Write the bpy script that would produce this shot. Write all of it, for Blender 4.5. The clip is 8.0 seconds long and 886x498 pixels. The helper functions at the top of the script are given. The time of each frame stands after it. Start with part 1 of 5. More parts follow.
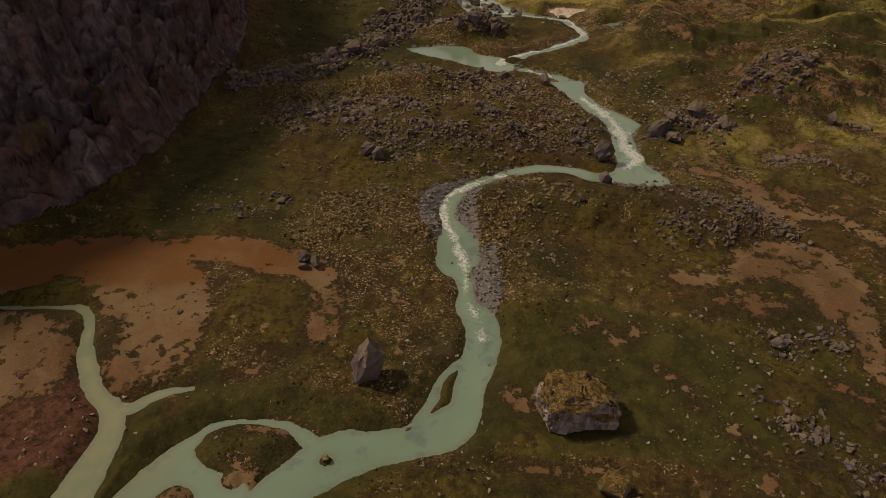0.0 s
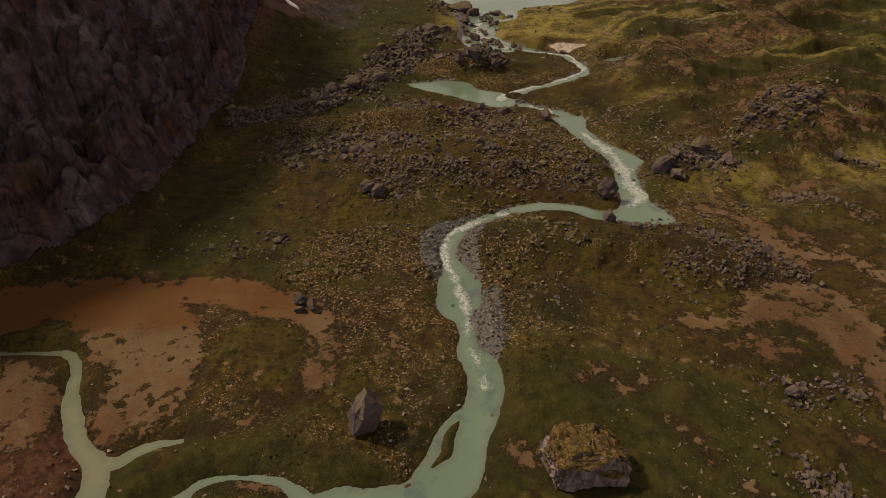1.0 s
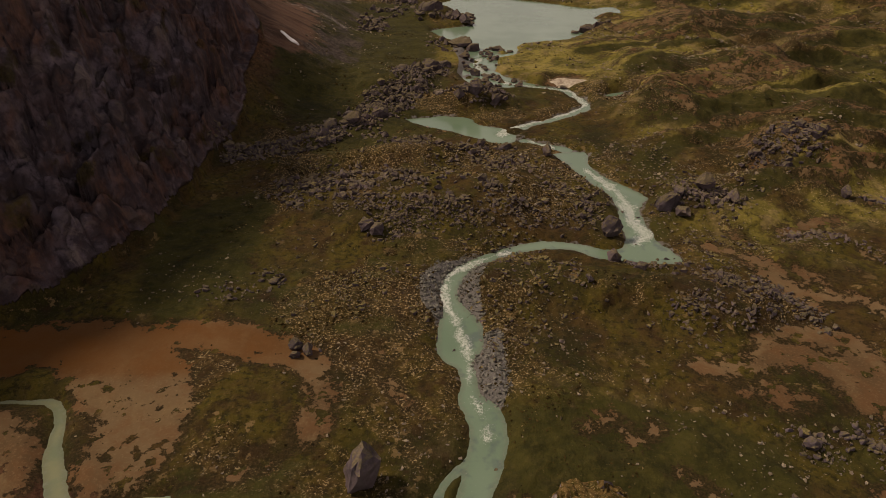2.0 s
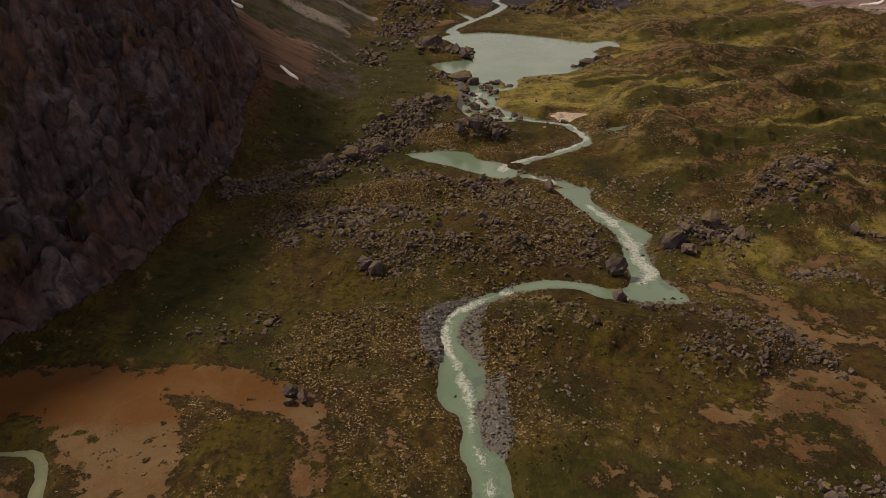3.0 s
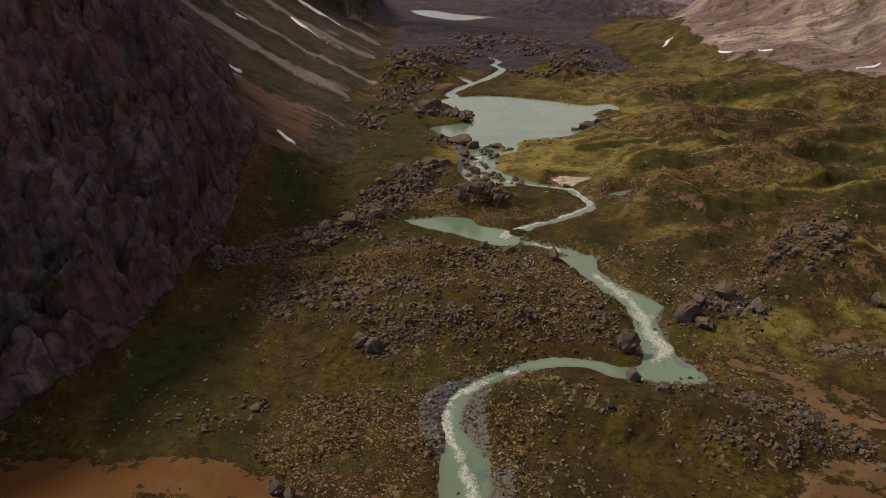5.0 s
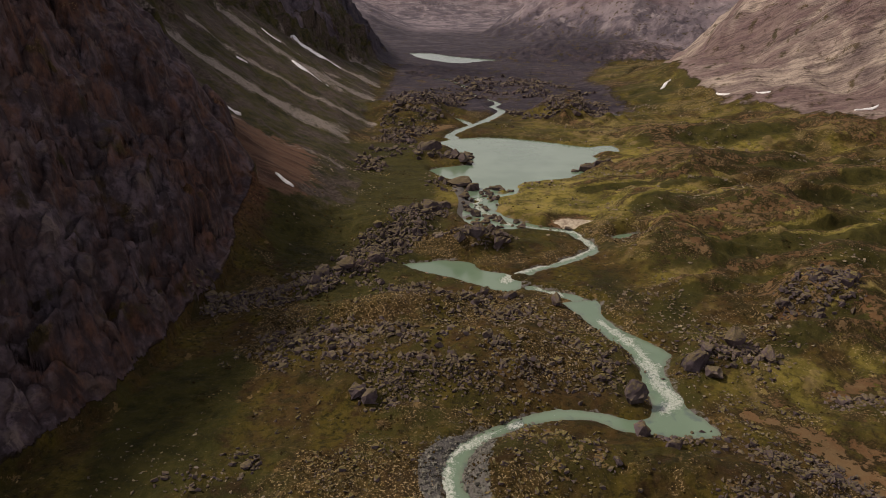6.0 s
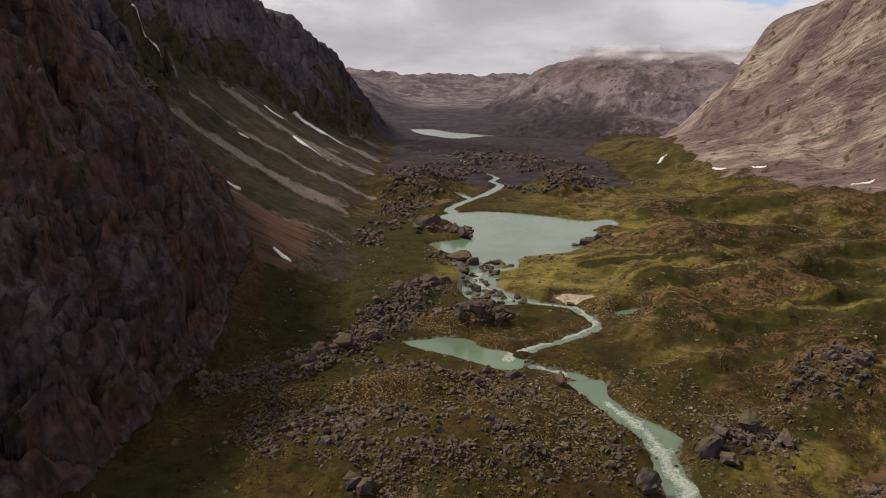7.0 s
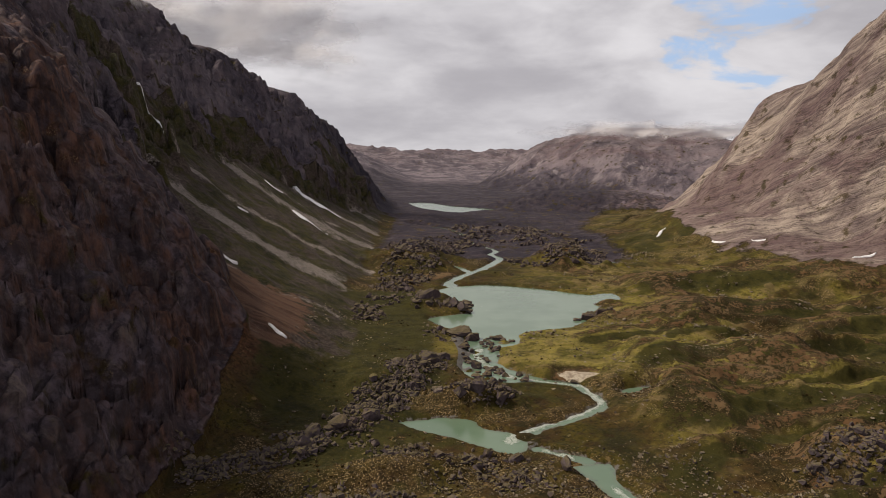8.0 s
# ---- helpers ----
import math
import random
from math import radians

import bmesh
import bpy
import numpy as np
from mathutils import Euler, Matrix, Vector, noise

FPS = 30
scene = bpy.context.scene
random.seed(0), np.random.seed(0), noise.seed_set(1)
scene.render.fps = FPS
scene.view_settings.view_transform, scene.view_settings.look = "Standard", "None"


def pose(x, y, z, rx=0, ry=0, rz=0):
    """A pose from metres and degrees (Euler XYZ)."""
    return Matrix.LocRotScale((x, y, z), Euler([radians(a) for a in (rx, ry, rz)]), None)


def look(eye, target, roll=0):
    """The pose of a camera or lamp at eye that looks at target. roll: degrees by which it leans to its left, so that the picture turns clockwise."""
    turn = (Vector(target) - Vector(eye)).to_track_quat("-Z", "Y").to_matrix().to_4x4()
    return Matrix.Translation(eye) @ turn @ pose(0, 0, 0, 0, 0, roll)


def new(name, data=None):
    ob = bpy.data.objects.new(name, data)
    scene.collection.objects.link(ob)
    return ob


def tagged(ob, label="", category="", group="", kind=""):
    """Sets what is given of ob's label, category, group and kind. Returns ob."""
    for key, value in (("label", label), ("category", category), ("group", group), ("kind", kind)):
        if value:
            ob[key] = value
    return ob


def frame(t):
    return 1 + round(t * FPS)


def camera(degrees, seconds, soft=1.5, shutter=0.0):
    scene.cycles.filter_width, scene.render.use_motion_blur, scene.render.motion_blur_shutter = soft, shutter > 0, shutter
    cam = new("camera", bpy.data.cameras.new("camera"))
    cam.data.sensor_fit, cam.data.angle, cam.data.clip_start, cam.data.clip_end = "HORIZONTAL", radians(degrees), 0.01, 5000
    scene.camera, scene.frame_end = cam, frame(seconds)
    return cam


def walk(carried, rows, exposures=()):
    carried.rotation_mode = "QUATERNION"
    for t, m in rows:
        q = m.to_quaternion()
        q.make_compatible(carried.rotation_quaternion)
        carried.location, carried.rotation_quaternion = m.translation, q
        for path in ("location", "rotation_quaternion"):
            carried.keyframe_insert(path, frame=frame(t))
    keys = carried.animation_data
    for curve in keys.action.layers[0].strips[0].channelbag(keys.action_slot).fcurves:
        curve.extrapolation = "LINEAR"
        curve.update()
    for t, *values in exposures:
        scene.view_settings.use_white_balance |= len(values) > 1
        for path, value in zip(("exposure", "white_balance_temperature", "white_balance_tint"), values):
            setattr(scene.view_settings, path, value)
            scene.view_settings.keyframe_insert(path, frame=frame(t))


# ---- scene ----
cam = camera(66.2, 8.0, soft=0.8)
METRES, EYE, TILT, LEAN, TURN = 45.68, 100.0, 0.0, 0.0, 0.0
ROWS = [
    (0.0, 0.0, 0.0, 0.0, 0.56, -35.75, -0.77),
    (0.5, -0.0019, 0.0632, -0.0028, 0.55, -34.54, -0.75),
    (1.0, -0.0044, 0.1259, -0.0063, 0.53, -33.3, -0.72),
    (1.5, -0.0068, 0.1882, -0.0104, 0.52, -32.02, -0.71),
    (3.0, -0.0161, 0.3763, -0.0174, 0.44, -28.27, -0.67),
    (3.5, -0.0185, 0.4384, -0.0209, 0.41, -27.02, -0.64),
    (4.0, -0.0217, 0.5017, -0.0241, 0.36, -25.79, -0.62),
    (4.5, -0.0248, 0.5642, -0.0262, 0.33, -24.55, -0.6),
    (6.0, -0.0336, 0.7545, -0.0314, 0.24, -20.2, -0.58),
    (6.5, -0.0376, 0.8171, -0.0317, 0.19, -17.23, -0.59),
    (7.0, -0.0404, 0.8779, -0.0337, 0.15, -14.16, -0.58),
    (7.5, -0.0433, 0.9364, -0.0348, 0.1, -11.08, -0.56),
    (8.0, -0.0464, 0.9978, -0.037, 0.04, -8.03, -0.53),
]
walk(cam, [(t, pose(0, 0, EYE, TILT, LEAN, TURN) @ pose(METRES * x, METRES * y, METRES * z, 90 + pitch, roll, yaw)) for t, x, y, z, yaw, pitch, roll in ROWS],
     [(0.0, 0.0, 7250, 19), (4.0, 0.06, 6850, 17), (6.0, 0.19, 6420, 15), (8.0, 0.25, 6280, 11)])

# ---- world and sun ----
SUN_AZ, SUN_EL = radians(-79), radians(49)      # azimuth from +y towards +x
sun_dir = Vector((math.sin(SUN_AZ) * math.cos(SUN_EL), math.cos(SUN_AZ) * math.cos(SUN_EL), math.sin(SUN_EL)))
sun = new("sun", bpy.data.lights.new("sun", "SUN"))
sun.data.energy, sun.data.angle, sun.data.color = 3.2, radians(7), (1.0, 0.87, 0.69)
sun.matrix_world = look((0, 0, 600), Vector((0, 0, 600)) - sun_dir)


class Nodes:
    """Short hand for building node trees."""

    def __init__(self, tree):
        self.t = tree
        tree.nodes.clear()

    def add(self, kind, **values):
        n = self.t.nodes.new(kind)
        for key, value in values.items():
            if key in n.inputs:
                self.set(n.inputs[key], value)
            else:
                setattr(n, key, value)
        return n

    def set(self, socket, value):
        if isinstance(value, bpy.types.NodeSocket):
            self.t.links.new(value, socket)
        else:
            socket.default_value = value

    def noise(self, vec, scale, detail=4.0, rough=0.55, distortion=0.0):
        return self.add("ShaderNodeTexNoise", Vector=vec, Scale=scale, Detail=detail, Roughness=rough, Distortion=distortion).outputs[0]

    def ramp(self, fac, lo, hi, a=0.0, b=1.0):
        n = self.add("ShaderNodeMapRange", interpolation_type="SMOOTHSTEP")
        for k, v in zip((0, 1, 2, 3, 4), (fac, lo, hi, a, b)):
            self.set(n.inputs[k], v)
        return n.outputs[0]

    def mix(self, fac, a, b, blend="MIX"):
        n = self.add("ShaderNodeMix", data_type="RGBA", blend_type=blend)
        for k, v in zip((0, 6, 7), (fac, a, b)):
            if isinstance(v, tuple) and len(v) == 3:
                v = (*v, 1)
            self.set(n.inputs[k], v)
        return n.outputs[2]

    def turned(self, vec, rotation, scale):
        """Turns the coordinates first, then stretches them."""
        r = self.add("ShaderNodeMapping", Vector=vec, Rotation=rotation).outputs[0]
        return self.add("ShaderNodeMapping", Vector=r, Scale=scale).outputs[0]

    def along(self, vec, axis, grain, stretch=0.10):
        """Coordinates that vary fast across a foliation (axis) and slowly along its grain."""
        third = Vector(axis).cross(Vector(grain))
        out = self.add("ShaderNodeCombineXYZ")
        for k, (way, scale) in enumerate(((axis, 1.0), (grain, stretch), (third, 0.3))):
            d = self.add("ShaderNodeVectorMath", operation="DOT_PRODUCT")
            self.set(d.inputs[0], vec)
            d.inputs[1].default_value = [scale * v for v in way]
            self.set(out.inputs[k], d.outputs["Value"])
        return out.outputs[0]

    def math(self, op, a, b=0.0):
        n = self.add("ShaderNodeMath", operation=op)
        self.set(n.inputs[0], a)
        self.set(n.inputs[1], b)
        return n.outputs[0]


world = bpy.data.worlds.new("sky")
scene.world = world
world.use_nodes = True
w = Nodes(world.node_tree)
sky = w.add("ShaderNodeTexSky", sky_type="NISHITA", sun_disc=False, sun_elevation=SUN_EL, sun_rotation=SUN_AZ)
way = w.add("ShaderNodeTexCoord").outputs["Generated"]
sep = w.add("ShaderNodeSeparateXYZ", Vector=way)
flat = w.add("ShaderNodeMapping", Vector=way, Scale=(1.6, 1.6, 4.6)).outputs[0]
billow = w.noise(flat, 1.5, 6.0, 0.5, 0.25)
wisp = w.noise(flat, 4.5, 5.0, 0.55, 0.3)
tone = w.ramp(w.math("ADD", w.math("MULTIPLY", billow, 0.75), w.math("MULTIPLY", wisp, 0.25)), 0.36, 0.62)
heavy = w.ramp(sep.outputs[2], 0.28, 0.75)
cloud_colour = w.mix(tone, (4.5, 4.25, 4.35), (7.7, 7.35, 7.25))
cloud_colour = w.mix(heavy, cloud_colour, w.mix(tone, (2.2, 2.1, 2.3), (4.0, 3.85, 4.1)))
gap = w.add("ShaderNodeVectorMath", operation="DISTANCE")
w.set(gap.inputs[0], way)
gap.inputs[1].default_value = (0.40, 0.89, 0.17)
reach = w.math("ADD", gap.outputs["Value"], w.math("MULTIPLY", w.math("SUBTRACT", wisp, 0.5), 0.75))
holes = w.ramp(reach, 0.10, 0.02, 0, 0.8)
blue = w.mix(0.75, sky.outputs[0], (4.2, 6.0, 8.8))
sky_mix = w.mix(holes, cloud_colour, blue)
back = w.add("ShaderNodeBackground", Color=sky_mix, Strength=0.085)
w.add("ShaderNodeOutputWorld", Surface=back.outputs[0])


# ---- materials ----
def material(name):
    m = bpy.data.materials.new(name)
    m.use_nodes = True
    return m, Nodes(m.node_tree)


def finish(n, colour, rough, height=None, bump=0.5, dist=0.1, metallic=0.0, spec=0.3):
    s = n.add("ShaderNodeBsdfPrincipled", **{"Base Color": colour, "Roughness": rough, "Metallic": metallic, "Specular IOR Level": spec})
    if height is not None:
        b = n.add("ShaderNodeBump", Strength=bump, Distance=dist, Height=height)
        n.t.links.new(b.outputs[0], s.inputs["Normal"])
    n.add("ShaderNodeOutputMaterial", Surface=s.outputs[0])
    return s


def place(n):
    return n.add("ShaderNodeNewGeometry").outputs["Position"]


def rock_colours(n, p):
    """Purple-grey gneiss with rusty and pale streaks; returns colour and relief."""
    big, mid, fine = n.noise(p, 0.025, 5), n.noise(p, 0.22, 7, 0.66), n.noise(p, 1.3, 6, 0.68)
    stretch = n.turned(p, (0.0, 0.9, 0.6), (0.3, 1.1, 0.7))
    streak = n.noise(stretch, 0.13, 8, 0.68, 0.9)
    c = n.mix(n.ramp(mid, 0.40, 0.61), (0.054, 0.042, 0.050), (0.178, 0.140, 0.162))
    c = n.mix(n.ramp(n.noise(p, 0.075, 6, 0.62, 0.7), 0.50, 0.40, 0, 0.8), c, (0.042, 0.032, 0.034))
    c = n.mix(n.ramp(streak, 0.52, 0.66, 0, 0.85), c, (0.235, 0.185, 0.160))
    c = n.mix(n.math("MULTIPLY", n.ramp(big, 0.50, 0.68), 0.28), c, (0.150, 0.072, 0.045))
    c = n.mix(n.ramp(fine, 0.58, 0.70, 0, 0.32), c, (0.26, 0.215, 0.195))
    c = n.mix(n.ramp(streak, 0.46, 0.37, 0, 0.85), c, (0.030, 0.023, 0.025))
    c = n.mix(n.ramp(fine, 0.44, 0.34, 0, 0.45), c, (0.024, 0.019, 0.020))
    # joints: blocks of the bedrock, each with a tone of its own
    bent = n.add("ShaderNodeVectorMath", operation="ADD")
    n.set(bent.inputs[0], n.turned(p, (0.3, 0.5, 0.6), (0.55, 1.0, 0.8)))
    n.set(bent.inputs[1], n.add("ShaderNodeTexNoise", Vector=p, Scale=0.12, Detail=5.0, Roughness=0.6).outputs[1])
    jag = n.add("ShaderNodeVectorMath", operation="MULTIPLY_ADD")
    n.set(jag.inputs[0], n.add("ShaderNodeTexNoise", Vector=p, Scale=0.06, Detail=3.0, Roughness=0.5).outputs[1])
    jag.inputs[1].default_value = (26, 26, 26)
    n.set(jag.inputs[2], bent.outputs[0])
    cell = n.add("ShaderNodeTexVoronoi", Vector=jag.outputs[0], Scale=0.05)
    gap = n.add("ShaderNodeTexVoronoi", feature="DISTANCE_TO_EDGE", Vector=jag.outputs[0], Scale=0.05)
    shade = n.add("ShaderNodeSeparateColor", Color=cell.outputs["Color"]).outputs[0]
    c = n.mix(n.ramp(shade, 0.15, 0.75, 0.42, 0.0), c, (0.028, 0.021, 0.023))
    c = n.mix(n.ramp(shade, 0.72, 0.95, 0.0, 0.35), c, (0.22, 0.160, 0.150))
    c = n.mix(n.math("MULTIPLY", n.ramp(gap.outputs["Distance"], 0.06, 0.01), n.ramp(fine, 0.42, 0.58, 0.1, 0.6)), c, (0.018, 0.014, 0.015))
    joint = n.ramp(gap.outputs["Distance"], 0.0, 0.12, 0.0, 0.9)
    mid = n.math("ADD", mid, joint)
    relief = n.math("ADD", n.math("MULTIPLY", mid, 1.0), n.math("ADD", n.math("MULTIPLY", fine, 0.25), n.math("MULTIPLY", streak, 1.2)))
    return c, relief


def ground_material():
    m, n = material("tundra")
    p = place(n)
    cover = n.add("ShaderNodeAttribute", attribute_name="cover")
    sc = n.add("ShaderNodeSeparateColor", Color=cover.outputs["Color"])
    sand, rock, gravel = sc.outputs[0], sc.outputs[1], sc.outputs[2]
    cover2 = n.add("ShaderNodeAttribute", attribute_name="growth")
    sg = n.add("ShaderNodeSeparateColor", Color=cover2.outputs["Color"])
    # wet: damp moss together with shade painted on slopes
    green, scree, wet = sg.outputs[0], sg.outputs[1], sg.outputs[2]
    slope = n.add("ShaderNodeSeparateColor", Color=n.add("ShaderNodeAttribute", attribute_name="slope").outputs["Color"])
    runs, rusty, twig = slope.outputs[0], slope.outputs[1], slope.outputs[2]
    n1, n2, n3, n4 = n.noise(p, 0.03, 5), n.noise(p, 0.16, 6, 0.65), n.noise(p, 0.6, 6, 0.68), n.noise(p, 1.7, 5, 0.72)
    n5 = n.noise(p, 0.055, 6, 0.66, 0.4)
    # heath: dark olive moss, brown dwarf shrub, straw-coloured twigs in clusters
    heath = n.mix(n.ramp(n1, 0.40, 0.60), (0.034, 0.030, 0.006), (0.056, 0.033, 0.010))
    heath = n.mix(n.ramp(n5, 0.45, 0.60), heath, n.mix(n.ramp(n3, 0.4, 0.6), (0.044, 0.037, 0.005), (0.072, 0.053, 0.009)))
    heath = n.mix(n.ramp(n5, 0.47, 0.38, 0, 0.8), heath, (0.020, 0.018, 0.005))
    heath = n.mix(n.ramp(n2, 0.48, 0.36, 0, 0.7), heath, (0.030, 0.016, 0.007))
    heath = n.mix(n.ramp(n3, 0.50, 0.36, 0, 0.75), heath, (0.017, 0.013, 0.005))
    cluster = n.ramp(n.math("ADD", n.math("MULTIPLY", twig, 0.85), n.math("MULTIPLY", n.math("SUBTRACT", n2, 0.5), 2.6)), 0.25, 0.85)
    heath = n.mix(n.math("MULTIPLY", cluster, 0.6), heath, n.mix(n.ramp(n3, 0.42, 0.6), (0.022, 0.014, 0.006), (0.070, 0.044, 0.016)))
    spots = n.math("MULTIPLY", n.ramp(n4, 0.555, 0.60), n.math("ADD", n.math("MULTIPLY", cluster, 0.68), 0.05))
    heath = n.mix(n.math("MULTIPLY", rusty, 0.8), heath, n.mix(n.ramp(n3, 0.36, 0.62), (0.036, 0.014, 0.009), (0.105, 0.043, 0.027)))
    heath = n.mix(spots, heath, (0.42, 0.31, 0.17))
    bare = n.math("MULTIPLY", n.ramp(n.noise(p, 0.28, 7, 0.7), 0.575, 0.61), n.ramp(n.noise(p, 0.035, 4), 0.48, 0.62))
    heath = n.mix(n.math("MULTIPLY", bare, 0.6), heath, (0.22, 0.145, 0.066))
    lush = n.mix(n.ramp(n5, 0.38, 0.62), (0.096, 0.086, 0.013), (0.238, 0.194, 0.042))
    lush = n.mix(n.ramp(n2, 0.50, 0.36, 0, 0.75), lush, (0.045, 0.040, 0.008))
    lush = n.mix(n.ramp(n3, 0.46, 0.34, 0, 0.8), lush, (0.024, 0.024, 0.006))
    lush = n.mix(n.math("MULTIPLY", n.ramp(n.noise(p, 0.09, 6, 0.68), 0.51, 0.60, 0, 0.75), n.ramp(green, 0.55, 0.85, 1.0, 0.3)), lush, (0.310, 0.225, 0.100))
    lush = n.mix(n.math("MULTIPLY", n.ramp(n4, 0.54, 0.62), n.math("ADD", n.math("MULTIPLY", cluster, 0.6), 0.12)), lush, (0.36, 0.28, 0.14))
    veg = n.mix(green, heath, lush)
    # dark moss colour that doubles as painted shade
    damp_shade = n.mix(n.ramp(n2, 0.36, 0.62), (0.020, 0.020, 0.005), (0.040, 0.037, 0.008))
    damp_shade = n.mix(n.ramp(n3, 0.50, 0.66, 0, 0.6), damp_shade, (0.060, 0.050, 0.012))
    damp_shade = n.mix(n.ramp(n4, 0.62, 0.70, 0, 0.45), damp_shade, (0.17, 0.13, 0.055))
    veg = n.mix(n.math("MULTIPLY", n.ramp(n.math("ADD", wet, n.math("MULTIPLY", n.math("SUBTRACT", n2, 0.5), 1.0)), 0.35, 0.65), 0.9), veg, damp_shade)
    # sand flats: tan with rusty wash and dark shrubs
    dry = n.mix(n.ramp(n1, 0.4, 0.6), (0.082, 0.050, 0.023), (0.130, 0.086, 0.043))
    dry = n.mix(n.ramp(n2, 0.42, 0.66, 0, 0.6), dry, (0.110, 0.054, 0.022))
    dry = n.mix(n.ramp(n5, 0.5, 0.62, 0, 0.6), dry, (0.150, 0.102, 0.050))
    dry = n.mix(n.ramp(n4, 0.5, 0.7, 0, 0.3), dry, (0.22, 0.15, 0.08))
    wash = n.add("ShaderNodeAttribute", attribute_name="wash").outputs["Fac"]
    dry = n.mix(n.math("MULTIPLY", wash, n.ramp(n5, 0.3, 0.6, 1.0, 0.75)), dry, (0.108, 0.043, 0.009))
    edge = n.math("ADD", sand, n.math("MULTIPLY", n.math("SUBTRACT", n2, 0.5), 1.9))
    edge = n.math("ADD", edge, n.math("MULTIPLY", n.math("SUBTRACT", n3, 0.53), 2.0))
    edge = n.math("SUBTRACT", edge, n.ramp(n.noise(p, 0.26, 5, 0.6), 0.57, 0.61, 0, 1.1))
    edge = n.math("ADD", edge, n.math("MULTIPLY", n.math("MULTIPLY", wash, sand), 1.4))
    shrub = n.mix(n.ramp(n4, 0.4, 0.6), (0.018, 0.013, 0.005), (0.048, 0.031, 0.012))
    shrub = n.mix(n.math("MULTIPLY", n.ramp(n4, 0.58, 0.63), cluster), shrub, (0.30, 0.23, 0.13))
    veg = n.mix(n.math("MULTIPLY", n.ramp(edge, 0.02, 0.22, 0, 0.85), n.ramp(sand, 0.03, 0.25)), veg, shrub)
    c = n.mix(n.ramp(edge, 0.47, 0.53), veg, dry)
    # gravel bars
    stones = n.add("ShaderNodeTexVoronoi", Vector=p, Scale=2.6)
    grit = n.mix(n.ramp(stones.outputs["Distance"], 0.1, 0.5), (0.19, 0.18, 0.165), (0.085, 0.078, 0.074))
    grit = n.mix(0.5, grit, n.mix(n.ramp(n4, 0.3, 0.7), (0.105, 0.098, 0.092), (0.20, 0.19, 0.175)))
    c = n.mix(n.ramp(n.math("ADD", gravel, n.math("MULTIPLY", n.math("SUBTRACT", n3, 0.5), 0.8)), 0.42, 0.58), c, grit)
    # talus: grass between runs of broken grey stones, rusty towards the near crag
    grass = n.mix(n.ramp(n2, 0.38, 0.62), (0.020, 0.020, 0.006), (0.048, 0.042, 0.011))
    grass = n.mix(n.ramp(n4, 0.55, 0.64, 0, 0.6), grass, (0.17, 0.14, 0.115))
    grass = n.mix(n.ramp(n5, 0.44, 0.58, 0, 0.85), grass, n.mix(n.ramp(n3, 0.4, 0.6), (0.034, 0.024, 0.022), (0.098, 0.074, 0.062)))
    thread = n.noise(n.add("ShaderNodeMapping", Vector=p, Scale=(0.05, 0.45, 0.05)).outputs[0], 0.35, 6, 0.65, 0.3)
    rust = n.mix(n.ramp(thread, 0.40, 0.60), (0.055, 0.029, 0.018), (0.125, 0.070, 0.045))
    rust = n.mix(n.ramp(n4, 0.52, 0.64, 0, 0.5), rust, (0.20, 0.14, 0.10))
    talus = n.mix(n.ramp(n.math("ADD", rusty, n.math("MULTIPLY", n.math("SUBTRACT", n.math("ADD", n2, thread), 1.0), 1.3)), 0.35, 0.65), grass, rust)
    stone = n.mix(n.ramp(n3, 0.36, 0.64), (0.150, 0.125, 0.112), (0.340, 0.295, 0.255))
    stone = n.mix(n.ramp(n4, 0.50, 0.38, 0, 0.7), stone, (0.070, 0.055, 0.052))
    broken = n.math("ADD", n.math("MULTIPLY", runs, 0.9), n.math("MULTIPLY", n.math("SUBTRACT", n.math("ADD", n.math("MULTIPLY", n5, 1.3), n.math("MULTIPLY", n3, 0.7)), 1.0), 1.7))
    talus = n.mix(n.ramp(broken, 0.36, 0.85, 0, 0.85), talus, stone)
    c = n.mix(n.ramp(n.math("ADD", scree, n.math("MULTIPLY", n.math("SUBTRACT", n2, 0.5), 0.8)), 0.4, 0.6), c, talus)
    # bare silt bank
    bank = n.add("ShaderNodeAttribute", attribute_name="bank").outputs["Fac"]
    silt = n.mix(n.ramp(n3, 0.38, 0.62), (0.25, 0.20, 0.15), (0.46, 0.40, 0.31))
    c = n.mix(n.ramp(n.math("ADD", bank, n.math("MULTIPLY", n.math("SUBTRACT", n3, 0.5), 1.2)), 0.45, 0.6), c, silt)
    # bedrock
    rc, relief = rock_colours(n, p)
    # pale rock, rust, and a dark tone that also carries painted shade
    sl = n.add("ShaderNodeSeparateColor", Color=n.add("ShaderNodeAttribute", attribute_name="rock_tone").outputs["Color"])
    leaf = n.along(p, (-0.26, -0.64, -0.72), (0.477, -0.734, 0.484), 0.075)
    slab = n.noise(leaf, 0.10, 8, 0.7, 1.2)
    rc = n.mix(n.math("MULTIPLY", sl.outputs[0], 0.84), rc, n.mix(n.ramp(n.math("ADD", n.math("MULTIPLY", slab, 0.6), n.math("MULTIPLY", n1, 0.4)), 0.38, 0.62), (0.23, 0.175, 0.162), (0.62, 0.51, 0.42)))
    haze_violet = n.add("ShaderNodeAttribute", attribute_name="haze_violet").outputs["Fac"]
    # far gneiss toned violet and pale: distance haze painted into its colour
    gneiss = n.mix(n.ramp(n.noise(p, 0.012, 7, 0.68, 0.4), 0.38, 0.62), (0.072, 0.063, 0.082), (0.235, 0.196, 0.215))
